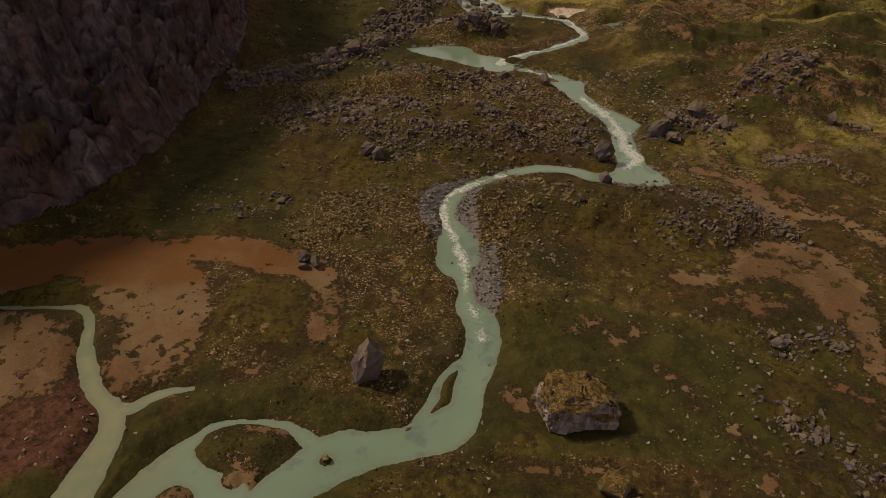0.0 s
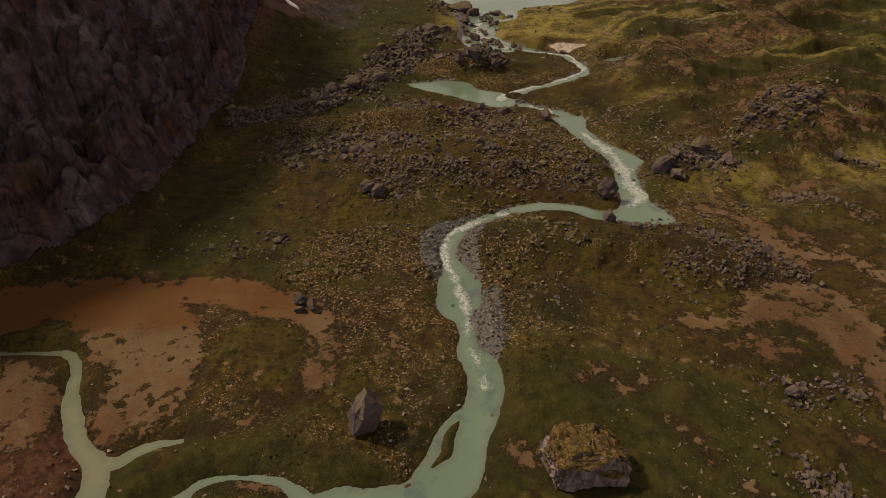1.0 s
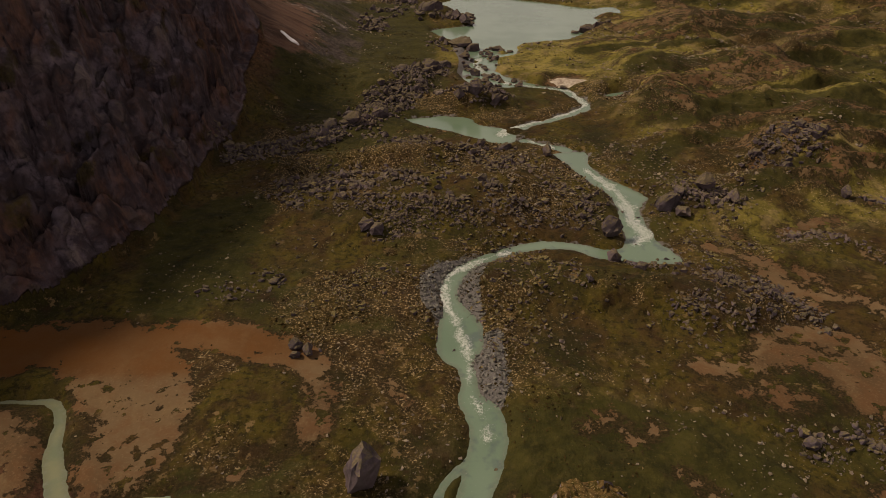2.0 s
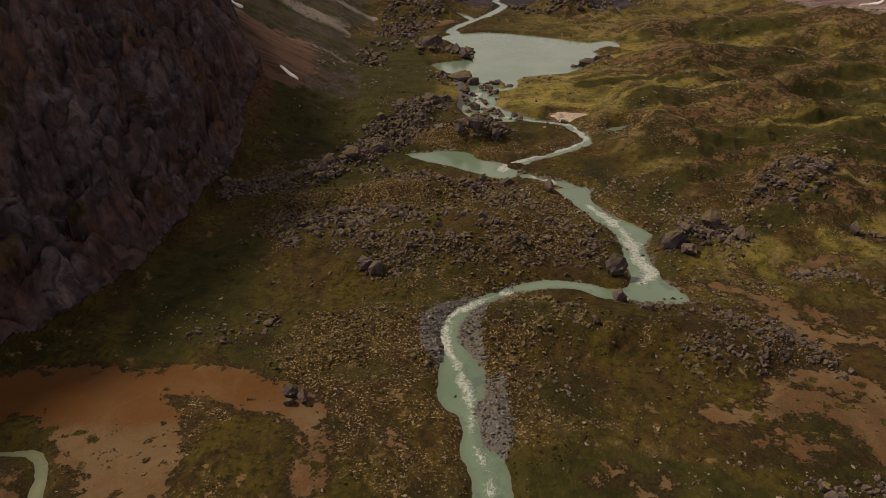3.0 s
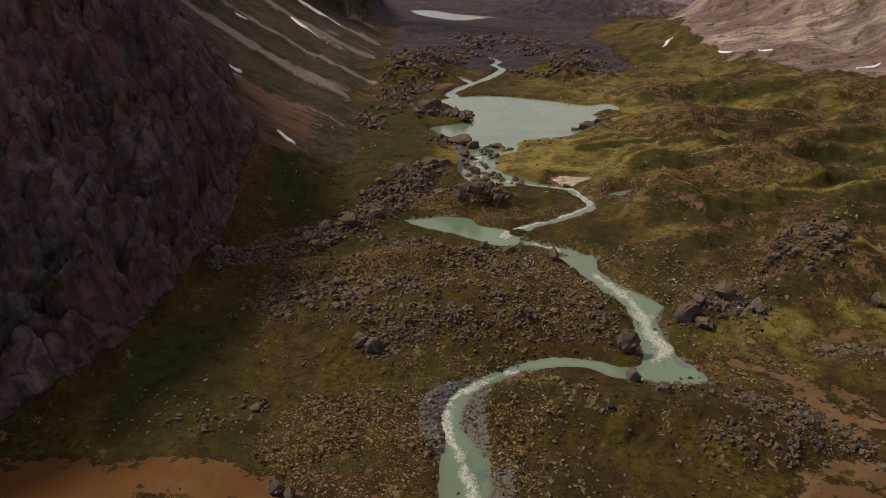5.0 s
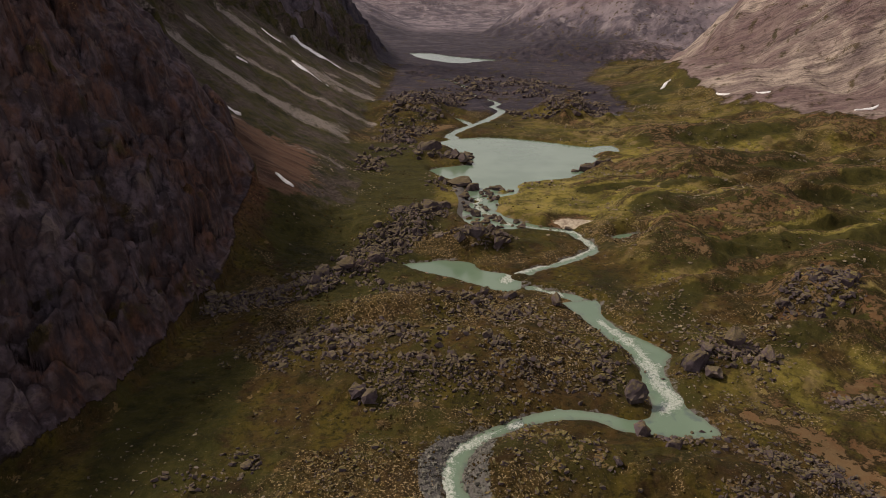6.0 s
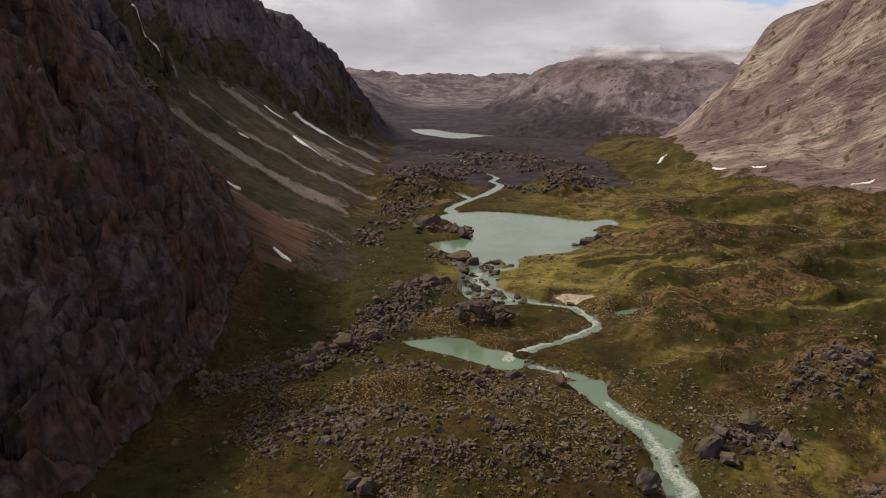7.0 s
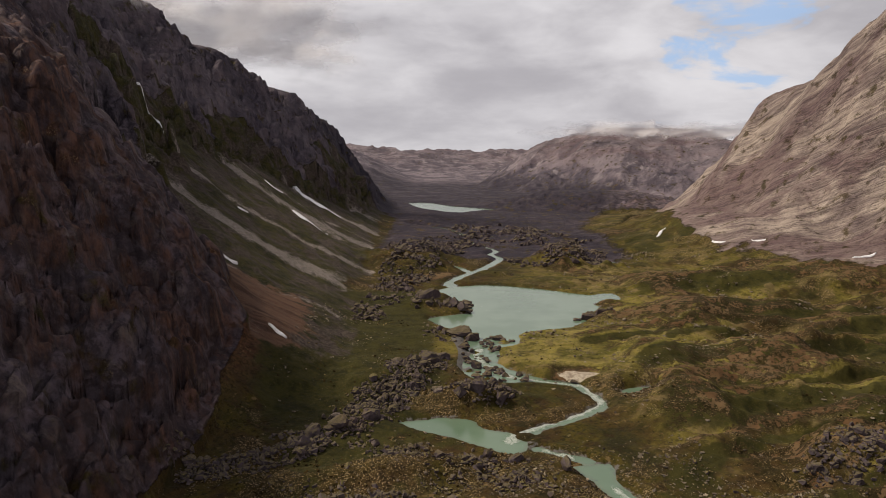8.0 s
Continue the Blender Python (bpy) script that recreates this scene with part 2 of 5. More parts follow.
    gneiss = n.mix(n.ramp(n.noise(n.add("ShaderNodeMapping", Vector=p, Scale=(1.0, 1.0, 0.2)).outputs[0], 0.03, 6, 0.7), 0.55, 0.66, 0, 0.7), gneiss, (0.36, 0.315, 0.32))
    rc = n.mix(n.math("MULTIPLY", haze_violet, 0.8), rc, gneiss)
    # dark stone colour; shade of crag and valley floor is painted in here
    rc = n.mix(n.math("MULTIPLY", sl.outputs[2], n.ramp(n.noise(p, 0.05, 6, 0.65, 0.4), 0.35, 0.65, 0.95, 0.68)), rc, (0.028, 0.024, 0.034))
    plum = n.ramp(n.noise(n.turned(p, (0.0, 0.5, 0.54), (0.5, 1.2, 0.6)), 0.014, 6, 0.65, 0.6), 0.45, 0.58, 0, 0.8)
    rc = n.mix(n.math("MULTIPLY", sl.outputs[0], plum), rc, (0.150, 0.092, 0.098))
    strata = n.noise(leaf, 0.36, 8, 0.75, 1.4)
    rc = n.mix(n.math("MULTIPLY", sl.outputs[0], n.ramp(strata, 0.52, 0.40, 0, 0.72)), rc, (0.062, 0.045, 0.046))
    rc = n.mix(n.math("MULTIPLY", sl.outputs[0], n.ramp(strata, 0.56, 0.68, 0, 0.35)), rc, (0.46, 0.37, 0.30))
    relief = n.math("ADD", relief, n.math("MULTIPLY", n.math("MULTIPLY", strata, 3.2), sl.outputs[0]))
    rc = n.mix(n.math("MULTIPLY", sl.outputs[1], n.ramp(n.noise(p, 0.035, 7, 0.68, 0.6), 0.40, 0.62, 0, 0.72)), rc, n.mix(n.ramp(n.noise(n.add("ShaderNodeMapping", Vector=p, Scale=(1, 1, 0.3)).outputs[0], 0.22, 6, 0.7), 0.40, 0.66), (0.030, 0.017, 0.014), (0.165, 0.080, 0.048)))
    rc = n.mix(n.ramp(n.math("ADD", n.noise(p, 0.09, 5, 0.6), n.math("MULTIPLY", green, 0.25)), 0.56, 0.68, 0, 0.8), rc, veg)
    rm = n.ramp(n.math("ADD", rock, n.math("MULTIPLY", n.math("SUBTRACT", n2, 0.5), 0.7)), 0.42, 0.58)
    c = n.mix(rm, c, rc)
    soft = n.math("ADD", n.math("MULTIPLY", n3, 0.7), n.math("MULTIPLY", n4, 0.4))
    flatness = n.math("SUBTRACT", 1.0, n.math("MULTIPLY", n.ramp(edge, 0.47, 0.53), 0.8))
    h = n.math("ADD", n.math("MULTIPLY", soft, flatness), n.math("MULTIPLY", relief, n.math("MULTIPLY", rm, 1.5)))
    finish(n, c, 0.92, h, 0.9, 0.8, spec=0.12)
    return m


def rock_material(name="boulder_stone", moss=0.55, weathered=0.0):
    m, n = material(name)
    p = place(n)
    c, relief = rock_colours(n, p)
    rnd = n.add("ShaderNodeObjectInfo").outputs["Random"]
    isl = n.add("ShaderNodeNewGeometry").outputs["Random Per Island"]
    v = n.math("ADD", n.math("MULTIPLY", rnd, 0.35), n.math("MULTIPLY", isl, 0.55))
    c = n.mix(n.math("SUBTRACT", 1.0, v), c, n.mix(0.45, c, (0.055, 0.038, 0.033)))
    c = n.mix(0.45, c, (0.082, 0.064, 0.068))
    grooves = n.noise(n.add("ShaderNodeMapping", Vector=p, Scale=(1.0, 1.0, 0.22)).outputs[0], 0.9, 5, 0.7)
    c = n.mix(weathered, c, n.mix(n.ramp(grooves, 0.38, 0.62), (0.105, 0.080, 0.080), (0.330, 0.270, 0.255)))
    upw = n.add("ShaderNodeSeparateXYZ", Vector=n.add("ShaderNodeNewGeometry").outputs["Normal"]).outputs[2]
    mm = n.math("MULTIPLY", n.ramp(n.math("ADD", upw, n.math("MULTIPLY", n.math("SUBTRACT", n.noise(p, 0.9, 5), 0.5), 1.6)), 0.42, 0.85), moss)
    lichen = n.mix(n.ramp(n.noise(p, 2.2, 4), 0.4, 0.6), (0.085, 0.075, 0.02), (0.17, 0.13, 0.055))
    c = n.mix(mm, c, lichen)
    finish(n, c, 0.88, relief, 0.8, 0.35, spec=0.2)
    return m


def water_material():
    m, n = material("glacial_water")
    p = place(n)
    a = n.add("ShaderNodeAttribute", attribute_name="flow")
    sf = n.add("ShaderNodeSeparateColor", Color=a.outputs["Color"])
    foam, shallow = sf.outputs[0], sf.outputs[1]
    n1, n2, n3 = n.noise(p, 0.03, 3), n.noise(p, 1.3, 5, 0.65, 0.6), n.noise(p, 3.6, 5, 0.75, 0.5)
    c = n.mix(n.ramp(n1, 0.35, 0.65), (0.112, 0.170, 0.110), (0.146, 0.208, 0.142))
    c = n.mix(n.math("MULTIPLY", n.ramp(n.noise(p, 0.20, 3), 0.56, 0.70), n.math("MULTIPLY", sf.outputs[2], 0.6)), c, (0.08, 0.105, 0.105))
    silt = n.add("ShaderNodeAttribute", attribute_name="silt").outputs["Fac"]
    c = n.mix(n.math("MULTIPLY", silt, 0.6), c, n.mix(n.ramp(n.noise(p, 0.15, 4), 0.4, 0.65), (0.21, 0.185, 0.095), (0.15, 0.155, 0.09)))
    bed = n.mix(n.ramp(n2, 0.35, 0.65), (0.075, 0.082, 0.058), (0.150, 0.165, 0.120))
    c = n.mix(n.math("MULTIPLY", shallow, n.ramp(n2, 0.3, 0.7, 0.2, 0.7)), c, bed)
    f = n.ramp(n.math("ADD", foam, n.math("MULTIPLY", n.math("SUBTRACT", n.math("ADD", n.math("MULTIPLY", n2, 0.45), n.math("MULTIPLY", n3, 0.75)), 0.60), 4.2)), 0.55, 1.35)
    c = n.mix(n.math("MULTIPLY", f, 0.66), c, (0.70, 0.71, 0.67))
    rough = n.math("ADD", n.math("MULTIPLY", f, 0.5), 0.16)
    h = n.math("ADD", n.math("MULTIPLY", n2, n.math("ADD", n.math("MULTIPLY", foam, 1.2), 0.035)), n.math("MULTIPLY", n3, n.math("ADD", n.math("MULTIPLY", foam, 0.5), 0.03)))
    finish(n, c, rough, h, 0.5, 0.4, spec=0.35)
    return m


def snow_material():
    m, n = material("old_snow")
    p = place(n)
    c = n.mix(n.ramp(n.noise(p, 0.5, 5), 0.35, 0.7), (0.80, 0.80, 0.82), (0.62, 0.60, 0.60))
    finish(n, c, 0.7, n.noise(p, 1.2, 4), 0.4, 0.2)
    return m


MAT_GROUND, MAT_ROCK, MAT_WATER, MAT_SNOW = ground_material(), rock_material(), water_material(), snow_material()
MAT_MOSSY = rock_material("mossy_stone", 0.95)
MAT_WEATHERED = rock_material("weathered_stone", 0.35, 0.75)


def pale_material():
    m, n = material("lichen_stone")
    p = place(n)
    isl = n.add("ShaderNodeNewGeometry").outputs["Random Per Island"]
    c = n.mix(isl, (0.10, 0.07, 0.04), (0.31, 0.25, 0.16))
    c = n.mix(n.ramp(n.noise(p, 2.5, 4), 0.4, 0.65), c, (0.13, 0.11, 0.10))
    finish(n, c, 0.9, n.noise(p, 4.0, 4), 0.5, 0.1)
    return m


def tuft_material():
    m, n = material("heath_tussock")
    p = place(n)
    isl = n.add("ShaderNodeNewGeometry").outputs["Random Per Island"]
    patch = n.noise(p, 0.06, 4, 0.6)
    v = n.math("ADD", isl, n.math("MULTIPLY", n.math("SUBTRACT", patch, 0.5), 1.4))
    c = n.mix(n.ramp(isl, 0.0, 0.6), (0.016, 0.011, 0.004), (0.050, 0.032, 0.010))
    c = n.mix(n.ramp(v, 0.86, 0.98), c, (0.24, 0.18, 0.085))
    c = n.mix(n.ramp(n.noise(p, 5.0, 3), 0.45, 0.65, 0, 0.5), c, (0.05, 0.04, 0.015))
    finish(n, c, 0.95, n.noise(p, 6.0, 4, 0.7), 0.8, 0.2, spec=0.05)
    return m


def cushion_material():
    m, n = material("moss_cushion")
    p = place(n)
    c = n.mix(n.ramp(n.noise(p, 1.1, 5, 0.65), 0.4, 0.6), (0.052, 0.040, 0.010), (0.135, 0.085, 0.032))
    c = n.mix(n.ramp(n.noise(p, 3.2, 4, 0.7), 0.56, 0.66), c, (0.30, 0.23, 0.12))
    finish(n, c, 0.95, n.noise(p, 2.5, 5, 0.7), 0.9, 0.3, spec=0.05)
    return m


MAT_CUSHION = cushion_material()


def grit_material():
    m, n = material("river_stone")
    p = place(n)
    isl = n.add("ShaderNodeNewGeometry").outputs["Random Per Island"]
    c = n.mix(isl, (0.058, 0.055, 0.046), (0.185, 0.178, 0.148))
    finish(n, c, 0.7, n.noise(p, 4.0, 3), 0.3, 0.1)
    return m


MAT_PALE, MAT_TUFT, MAT_GRIT = pale_material(), tuft_material(), grit_material()


# ---- noise and plan helpers ----
def lattice(ix, iy, seed):
    h = (ix.astype(np.int64) * 374761393 + iy.astype(np.int64) * 668265263 + seed * 1442695041) & 0xFFFFFFFF
    h = ((h ^ (h >> 13)) * 1274126177) & 0xFFFFFFFF
    return ((h ^ (h >> 16)) & 0xFFFF).astype(np.float32) / 65535.0


def value_noise(x, y, seed=0):
    fx, fy = np.floor(x), np.floor(y)
    u, v = (x - fx).astype(np.float32), (y - fy).astype(np.float32)
    u, v = u * u * u * (u * (u * 6 - 15) + 10), v * v * v * (v * (v * 6 - 15) + 10)
    a, b = lattice(fx, fy, seed), lattice(fx + 1, fy, seed)
    c, d = lattice(fx, fy + 1, seed), lattice(fx + 1, fy + 1, seed)
    return (a + (b - a) * u) * (1 - v) + (c + (d - c) * u) * v


def fbm(x, y, size, octaves=4, seed=0, gain=0.5):
    """Fractal noise about -1 to 1, whose largest forms are size metres across."""
    total, amp, norm, f = 0.0, 1.0, 0.0, 1.0 / size
    for k in range(octaves):
        ca, sa = math.cos(0.7 * k), math.sin(0.7 * k)
        total = total + amp * (value_noise((x * ca - y * sa) * f + 17.3 * k, (x * sa + y * ca) * f - 9.1 * k, seed + k) * 2 - 1)
        norm += amp
        amp *= gain
        f *= 2.03
    return total / norm * 1.5


def ridged(x, y, size, octaves=4, seed=0, gain=0.55):
    total, amp, norm, f = 0.0, 1.0, 0.0, 1.0 / size
    for k in range(octaves):
        ca, sa = math.cos(0.9 * k), math.sin(0.9 * k)
        v = value_noise((x * ca - y * sa) * f + 5.7 * k, (x * sa + y * ca) * f + 3.3 * k, seed + k) * 2 - 1
        total = total + amp * (1 - np.abs(v))
        norm += amp
        amp *= gain
        f *= 2.1
    return total / norm


def blocks(u, v, seed=0):
    """Cells of a jointed rock face: a step of its own for each block, and how near its rim is (0 at the joint)."""
    iu, iv = np.floor(u), np.floor(v)
    first, second, step = np.full(u.shape, 9.0), np.full(u.shape, 9.0), np.zeros(u.shape)
    for a in (-1, 0, 1):
        for b in (-1, 0, 1):
            cu, cv = iu + a, iv + b
            d = np.hypot(cu + lattice(cu, cv, seed) - u, cv + lattice(cu, cv, seed + 1) - v)
            closer = d < first
            second = np.where(closer, first, np.minimum(second, d))
            step = np.where(closer, lattice(cu, cv, seed + 2), step)
            first = np.minimum(first, d)
    return step - 0.5, np.clip((second - first) * 3, 0, 1)


def smooth(v, lo, hi):
    q = np.clip((v - lo) / (hi - lo), 0, 1)
    return q * q * (3 - 2 * q)


def spline(points, steps=4):
    """A Catmull-Rom line through control points."""
    p = np.array(points, float)
    q = np.vstack([2 * p[0] - p[1], p, 2 * p[-1] - p[-2]])
    out = []
    for i in range(1, len(q) - 2):
        for k in range(steps):
            u = k / steps
            out.append(0.5 * (2 * q[i] + (q[i + 1] - q[i - 1]) * u + (2 * q[i - 1] - 5 * q[i] + 4 * q[i + 1] - q[i + 2]) * u * u
                              + (3 * q[i] - q[i - 1] - 3 * q[i + 1] + q[i + 2]) * u ** 3))
    out.append(p[-1])
    return np.array(out)


FAR = 60.0


def chain_distance(x, y, points, steps=4):
    """Signed distance to a ribbon of control points (x, y, half width); FAR away from it."""
    c = spline(points, steps)
    c[:, 2] = np.maximum(c[:, 2], 0.2)
    out = np.full(x.shape, FAR)
    reach = c[:, 2].max() + 14
    near = np.flatnonzero((x > c[:, 0].min() - reach) & (x < c[:, 0].max() + reach) & (y > c[:, 1].min() - reach) & (y < c[:, 1].max() + reach))
    if len(near) == 0:
        return out
    px, py, best = x[near], y[near], np.full(len(near), FAR)
    for (ax, ay, ar), (bx, by, br) in zip(c[:-1], c[1:]):
        dx, dy = bx - ax, by - ay
        u = np.clip(((px - ax) * dx + (py - ay) * dy) / max(dx * dx + dy * dy, 1e-6), 0, 1)
        best = np.minimum(best, np.hypot(px - ax - u * dx, py - ay - u * dy) - ar - u * (br - ar))
    out[near] = best
    return out


def poly_distance(x, y, points):
    """Signed distance to a rounded polygon, negative inside."""
    c = spline([*points, points[0]], 3)
    out = np.full(x.shape, FAR)
    near = np.flatnonzero((x > c[:, 0].min() - 16) & (x < c[:, 0].max() + 16) & (y > c[:, 1].min() - 16) & (y < c[:, 1].max() + 16))
    if len(near) == 0:
        return out
    px, py = x[near], y[near]
    best, inside = np.full(len(near), FAR), np.zeros(len(near), bool)
    for (ax, ay), (bx, by) in zip(c, np.roll(c, -1, axis=0)):
        dx, dy = bx - ax, by - ay
        u = np.clip(((px - ax) * dx + (py - ay) * dy) / max(dx * dx + dy * dy, 1e-6), 0, 1)
        best = np.minimum(best, np.hypot(px - ax - u * dx, py - ay - u * dy))
        if dy != 0:
            inside ^= ((ay > py) != (by > py)) & (px < ax + (py - ay) / dy * dx)
    out[near] = np.where(inside, -best, best)
    return out


# ---- plan of the waters: (x, y, half width) along each stream, outlines of the lakes ----
RIVER_LOW = [(-34, 60, 5), (-29.0, 66.9, 4.7), (-27.3, 69.9, 4.3), (-21.9, 74.9, 5.1), (-17.8, 77.9, 5.4), (-11.2, 79.6, 4.2), (-4.8, 81.3, 4.0), (1.7, 84.6, 4.6), (5.0, 88.9, 3.3), (5.6, 94.0, 3.1), (8.0, 102.8, 3.7), (9.2, 110.5, 3.7), (8.0, 115.2, 3.9), (5.7, 119.4, 2.6), (5.6, 125.0, 2.1), (4.4, 130.8, 2.5), (3.3, 134.4, 4.4), (3.8, 139.5, 5.4), (3.6, 144.6, 5.2), (2.1, 152.5, 2.4), (0.8, 159.9, 2.4), (2.8, 166.4, 2.4), (7.0, 172.2, 2.2), (14.6, 177.6, 2.0), (25.7, 182.7, 1.9), (37.0, 183.1, 2.1), (45.0, 179.2, 2.6), (51.5, 178.2, 3.0)]
TRICKLE = [(46.0, 254, 2.0), (40.4, 257.3, 2.2), (35.5, 259.8, 1.6), (30.5, 262.6, 2.2)]
RIVER_MID = [(39.9, 250.5), (44.6, 239.8), (47.4, 232.2), (51.4, 222.7), (53.7, 216.8), (55.2, 207.2), (54.1, 197.4), (54.3, 188.7), (52.0, 183.2), (48.7, 180.3), (51.0, 174.5), (58.9, 174.1), (65.7, 174.6), (67.0, 178.3), (62.8, 186.9), (62.2, 195.5), (62.1, 207.7), (67.2, 214.8), (59.2, 225.1), (54.9, 232.8), (52.1, 242.0), (52.4, 252.5)]
POND = [(-19.0, 284.1), (-7.3, 288.1), (8.5, 287.5), (13.2, 279.5), (25.9, 274.2), (28.6, 266.7), (22.6, 258.6), (14.9, 262.4), (2.4, 270.5), (-9.4, 277.1)]
CASCADE = [(21.8, 266.7, 2.8), (33.3, 279.6, 2.4), (44.7, 286.3, 1.9), (54.4, 294.7, 1.7), (61.3, 301.0, 1.8), (60.7, 310.2, 2.3), (57.2, 318.1, 2.4), (54.6, 323.9, 1.9)]
UPPER = [(54.6, 323.9, 1.9), (48.4, 325.3, 2.4), (41.5, 328.0, 3.7), (32.1, 330.6, 6.2), (20.2, 336.3, 11.0), (15.9, 350.7, 8.2), (18.3, 363.9, 6.9), (17.5, 380.2, 8.6), (22, 392, 10)]
ISLET_CHANNEL = [(-4.0, 85.7, 1.2), (-1.6, 91.4, 1.0), (-0.6, 95.1, 0.8), (1.1, 98.3, 0.8), (5.0, 102.6, 1.2)]
SIDE = [(-125, 115, 0.6), (-107.6, 115.9, 0.6), (-95.0, 116.2, 0.6), (-87.4, 116.4, 0.7), (-81.1, 116.0, 1.0), (-77.6, 111.0, 1.2), (-75.7, 104.8, 1.5), (-72.3, 98.2, 2.0), (-68.4, 92.1, 1.6), (-63.5, 87.6, 2.2), (-61.4, 82.5, 2.6), (-61.4, 77.4, 3.0), (-61.8, 71.5, 3.4), (-62.7, 64.0, 3.7), (-63, 45, 4)]
SIDE_FORK = [(-63.5, 87.6, 1.6), (-59.5, 87.7, 1.4), (-56.9, 90.3, 1.5), (-53.6, 92.2, 1.2), (-49.7, 93.1, 0.9)]
ARC = [(-22.5, 79.4, 2.1), (-26.2, 82.6, 1.0), (-29.8, 84.6, 0.7), (-36.2, 85.0, 0.6), (-41.9, 84.2, 0.7), (-45.1, 80.9, 1.3), (-48.1, 75.8, 2.5), (-51.2, 70.6, 2.9)]
POOL = [(-60, 58), (-56.7, 65.1), (-52.5, 74.0), (-46.0, 78.7), (-43.5, 77.0), (-41.2, 74.7), (-34.6, 72.0), (-32.2, 68.5), (-32.2, 60)]
LAKE = [(-7.9, 514.4), (5.0, 531.0), (34.3, 538.7), (70.1, 525.9), (98.8, 507.8), (116.1, 514.2), (118.8, 494.2), (97.4, 479.7), (98.8, 470.1), (90.1, 453.0), (93.0, 444.5), (80.7, 429.2), (66.5, 413.7), (48.3, 407.2), (38.3, 400.0), (38.7, 384.9), (27.2, 376.5), (16.5, 388.4), (13.1, 399.1), (-5.3, 419.7), (-8.2, 437.9), (15.0, 450.1), (10.7, 468.1), (-5.8, 467.4), (4.6, 492.8)]
FAR_LAKE = [(-69.6, 1353.4), (-28.3, 1358.5), (14.4, 1281.2), (89.7, 1216.4), (60.4, 1179.6), (21.6, 1133.8), (-10.4, 1172.1), (-45.7, 1236.7)]
CREEK = [(3.7, 536, 6.0), (3.7, 548, 3.4), (11.9, 570.0, 3.6), (22, 590, 3.4), (29.9, 602.4, 4.0), (39.9, 628.8, 3.8), (50.9, 664.1, 3.4), (43.6, 687.5, 3.4), (50.7, 706.2, 3.0), (47.0, 725.4, 2.4), (39.0, 745.0, 2.8), (31.7, 765.7, 2.2), (21.8, 792.1, 2.6)]
CREEK_SIDE = [(-22, 640, 1.6), (-4.6, 631.6, 2.2), (4.2, 623.3, 2.4), (12.7, 612.4, 2.8), (17.8, 596, 3.0), (22, 590, 2.4)]
CREEK_BEND = [(47.0, 727, 1.6), (61.1, 726.5, 2.4), (73.8, 712.1, 1.6)]
CREEK_FAR = [(-39.5, 935, 6.5), (-8.0, 912, 7.0), (5.9, 893, 4.0), (15.1, 868.7, 3.0), (27.8, 820, 3.4), (49.7, 826, 6.0), (63.1, 822, 3.0)]
TARN = [(132.3, 662.2), (146.3, 659.7), (153.0, 641.3), (134.0, 628.4), (123.9, 613.6)]
TARN_SMALL = [(74.8, 315.7, 2.8), (80.1, 317.8, 3.6), (85.3, 319.3, 1.9)]
TRIBUTARY = [(308, 1050, 7), (272, 985, 8), (250, 945, 4), (236, 912, 5), (213, 890, 2)]

BODIES = [
    ("stream", "milky green meltwater stream with white rapids", [RIVER_LOW, TRICKLE, ISLET_CHANNEL, CASCADE, UPPER, ARC], [POOL, RIVER_MID]),
    ("side_stream", "pale green shallow meltwater channel beside sand flats", [SIDE, SIDE_FORK], []),
    ("pond", "still milky green pond dammed by rubble", [], [POND]),
    ("lake", "pale turquoise glacial lake with rocky shore", [], [LAKE]),
    ("creek", "braided pale creek feeding the lake", [CREEK, CREEK_SIDE, CREEK_BEND, CREEK_FAR, TRIBUTARY], []),
    ("far_lake", "distant pale glacial lake under the mountains", [], [FAR_LAKE]),
    ("tarn", "small grey tarn in the moss", [TARN_SMALL], [TARN]),
]
SHOALS = [(10, 342, 2.5), (24, 343, 2.0), (20, 356, 2.2), (13, 368, 2.4), (23, 374, 2.0), (30, 386, 2.5), (18, 330, 1.6), (-45, 67.5, 3.6), (-36, 72.5, 2.2), (28, 273, 3.5), (-20.5, 76.5, 0.9)]

FOAM = [
    [(17.7, 178.9, 0.7), (11.6, 175.7, 1.0), (4.8, 170.3, 1.3), (0.4, 164.5, 1.1), (-0.2, 156.6, 1.9), (2.8, 147.1, 1.0), (5.4, 134.9, 0.7), (5.6, 123.9, 0.5), (8.0, 115.9, 0.8), (9.1, 110.7, 0.9), (8.4, 107.6, 0.5)],
    [(50.4, 236.2, 1.0), (53.4, 229.2, 1.3), (57.2, 219.9, 1.8), (58.8, 209.8, 2.3), (58.4, 198.7, 2.2), (60.1, 190.2, 2.5), (56.0, 185.3, 2.0)],
    [(61.6, 307.0, 2.6), (59.9, 311.4, 2.8), (58.5, 321.3, 2.4), (50.7, 324.6, 1.8), (36.8, 329.3, 1.7), (25.2, 336.5, 1.6), (15.0, 359.3, 1.8), (17.1, 373.3, 1.8)],
    [(60.7, 305.1, 2.4), (51.9, 294.8, 2.2), (42.3, 289.0, 2.2), (33.0, 282.4, 2.8), (25.0, 275.6, 2.8), (21.4, 268.2, 1.8)],
    [(40, 257, 1.5), (33, 262, 1.5)], [(292, 1034, 4), (262, 985, 3)],
]
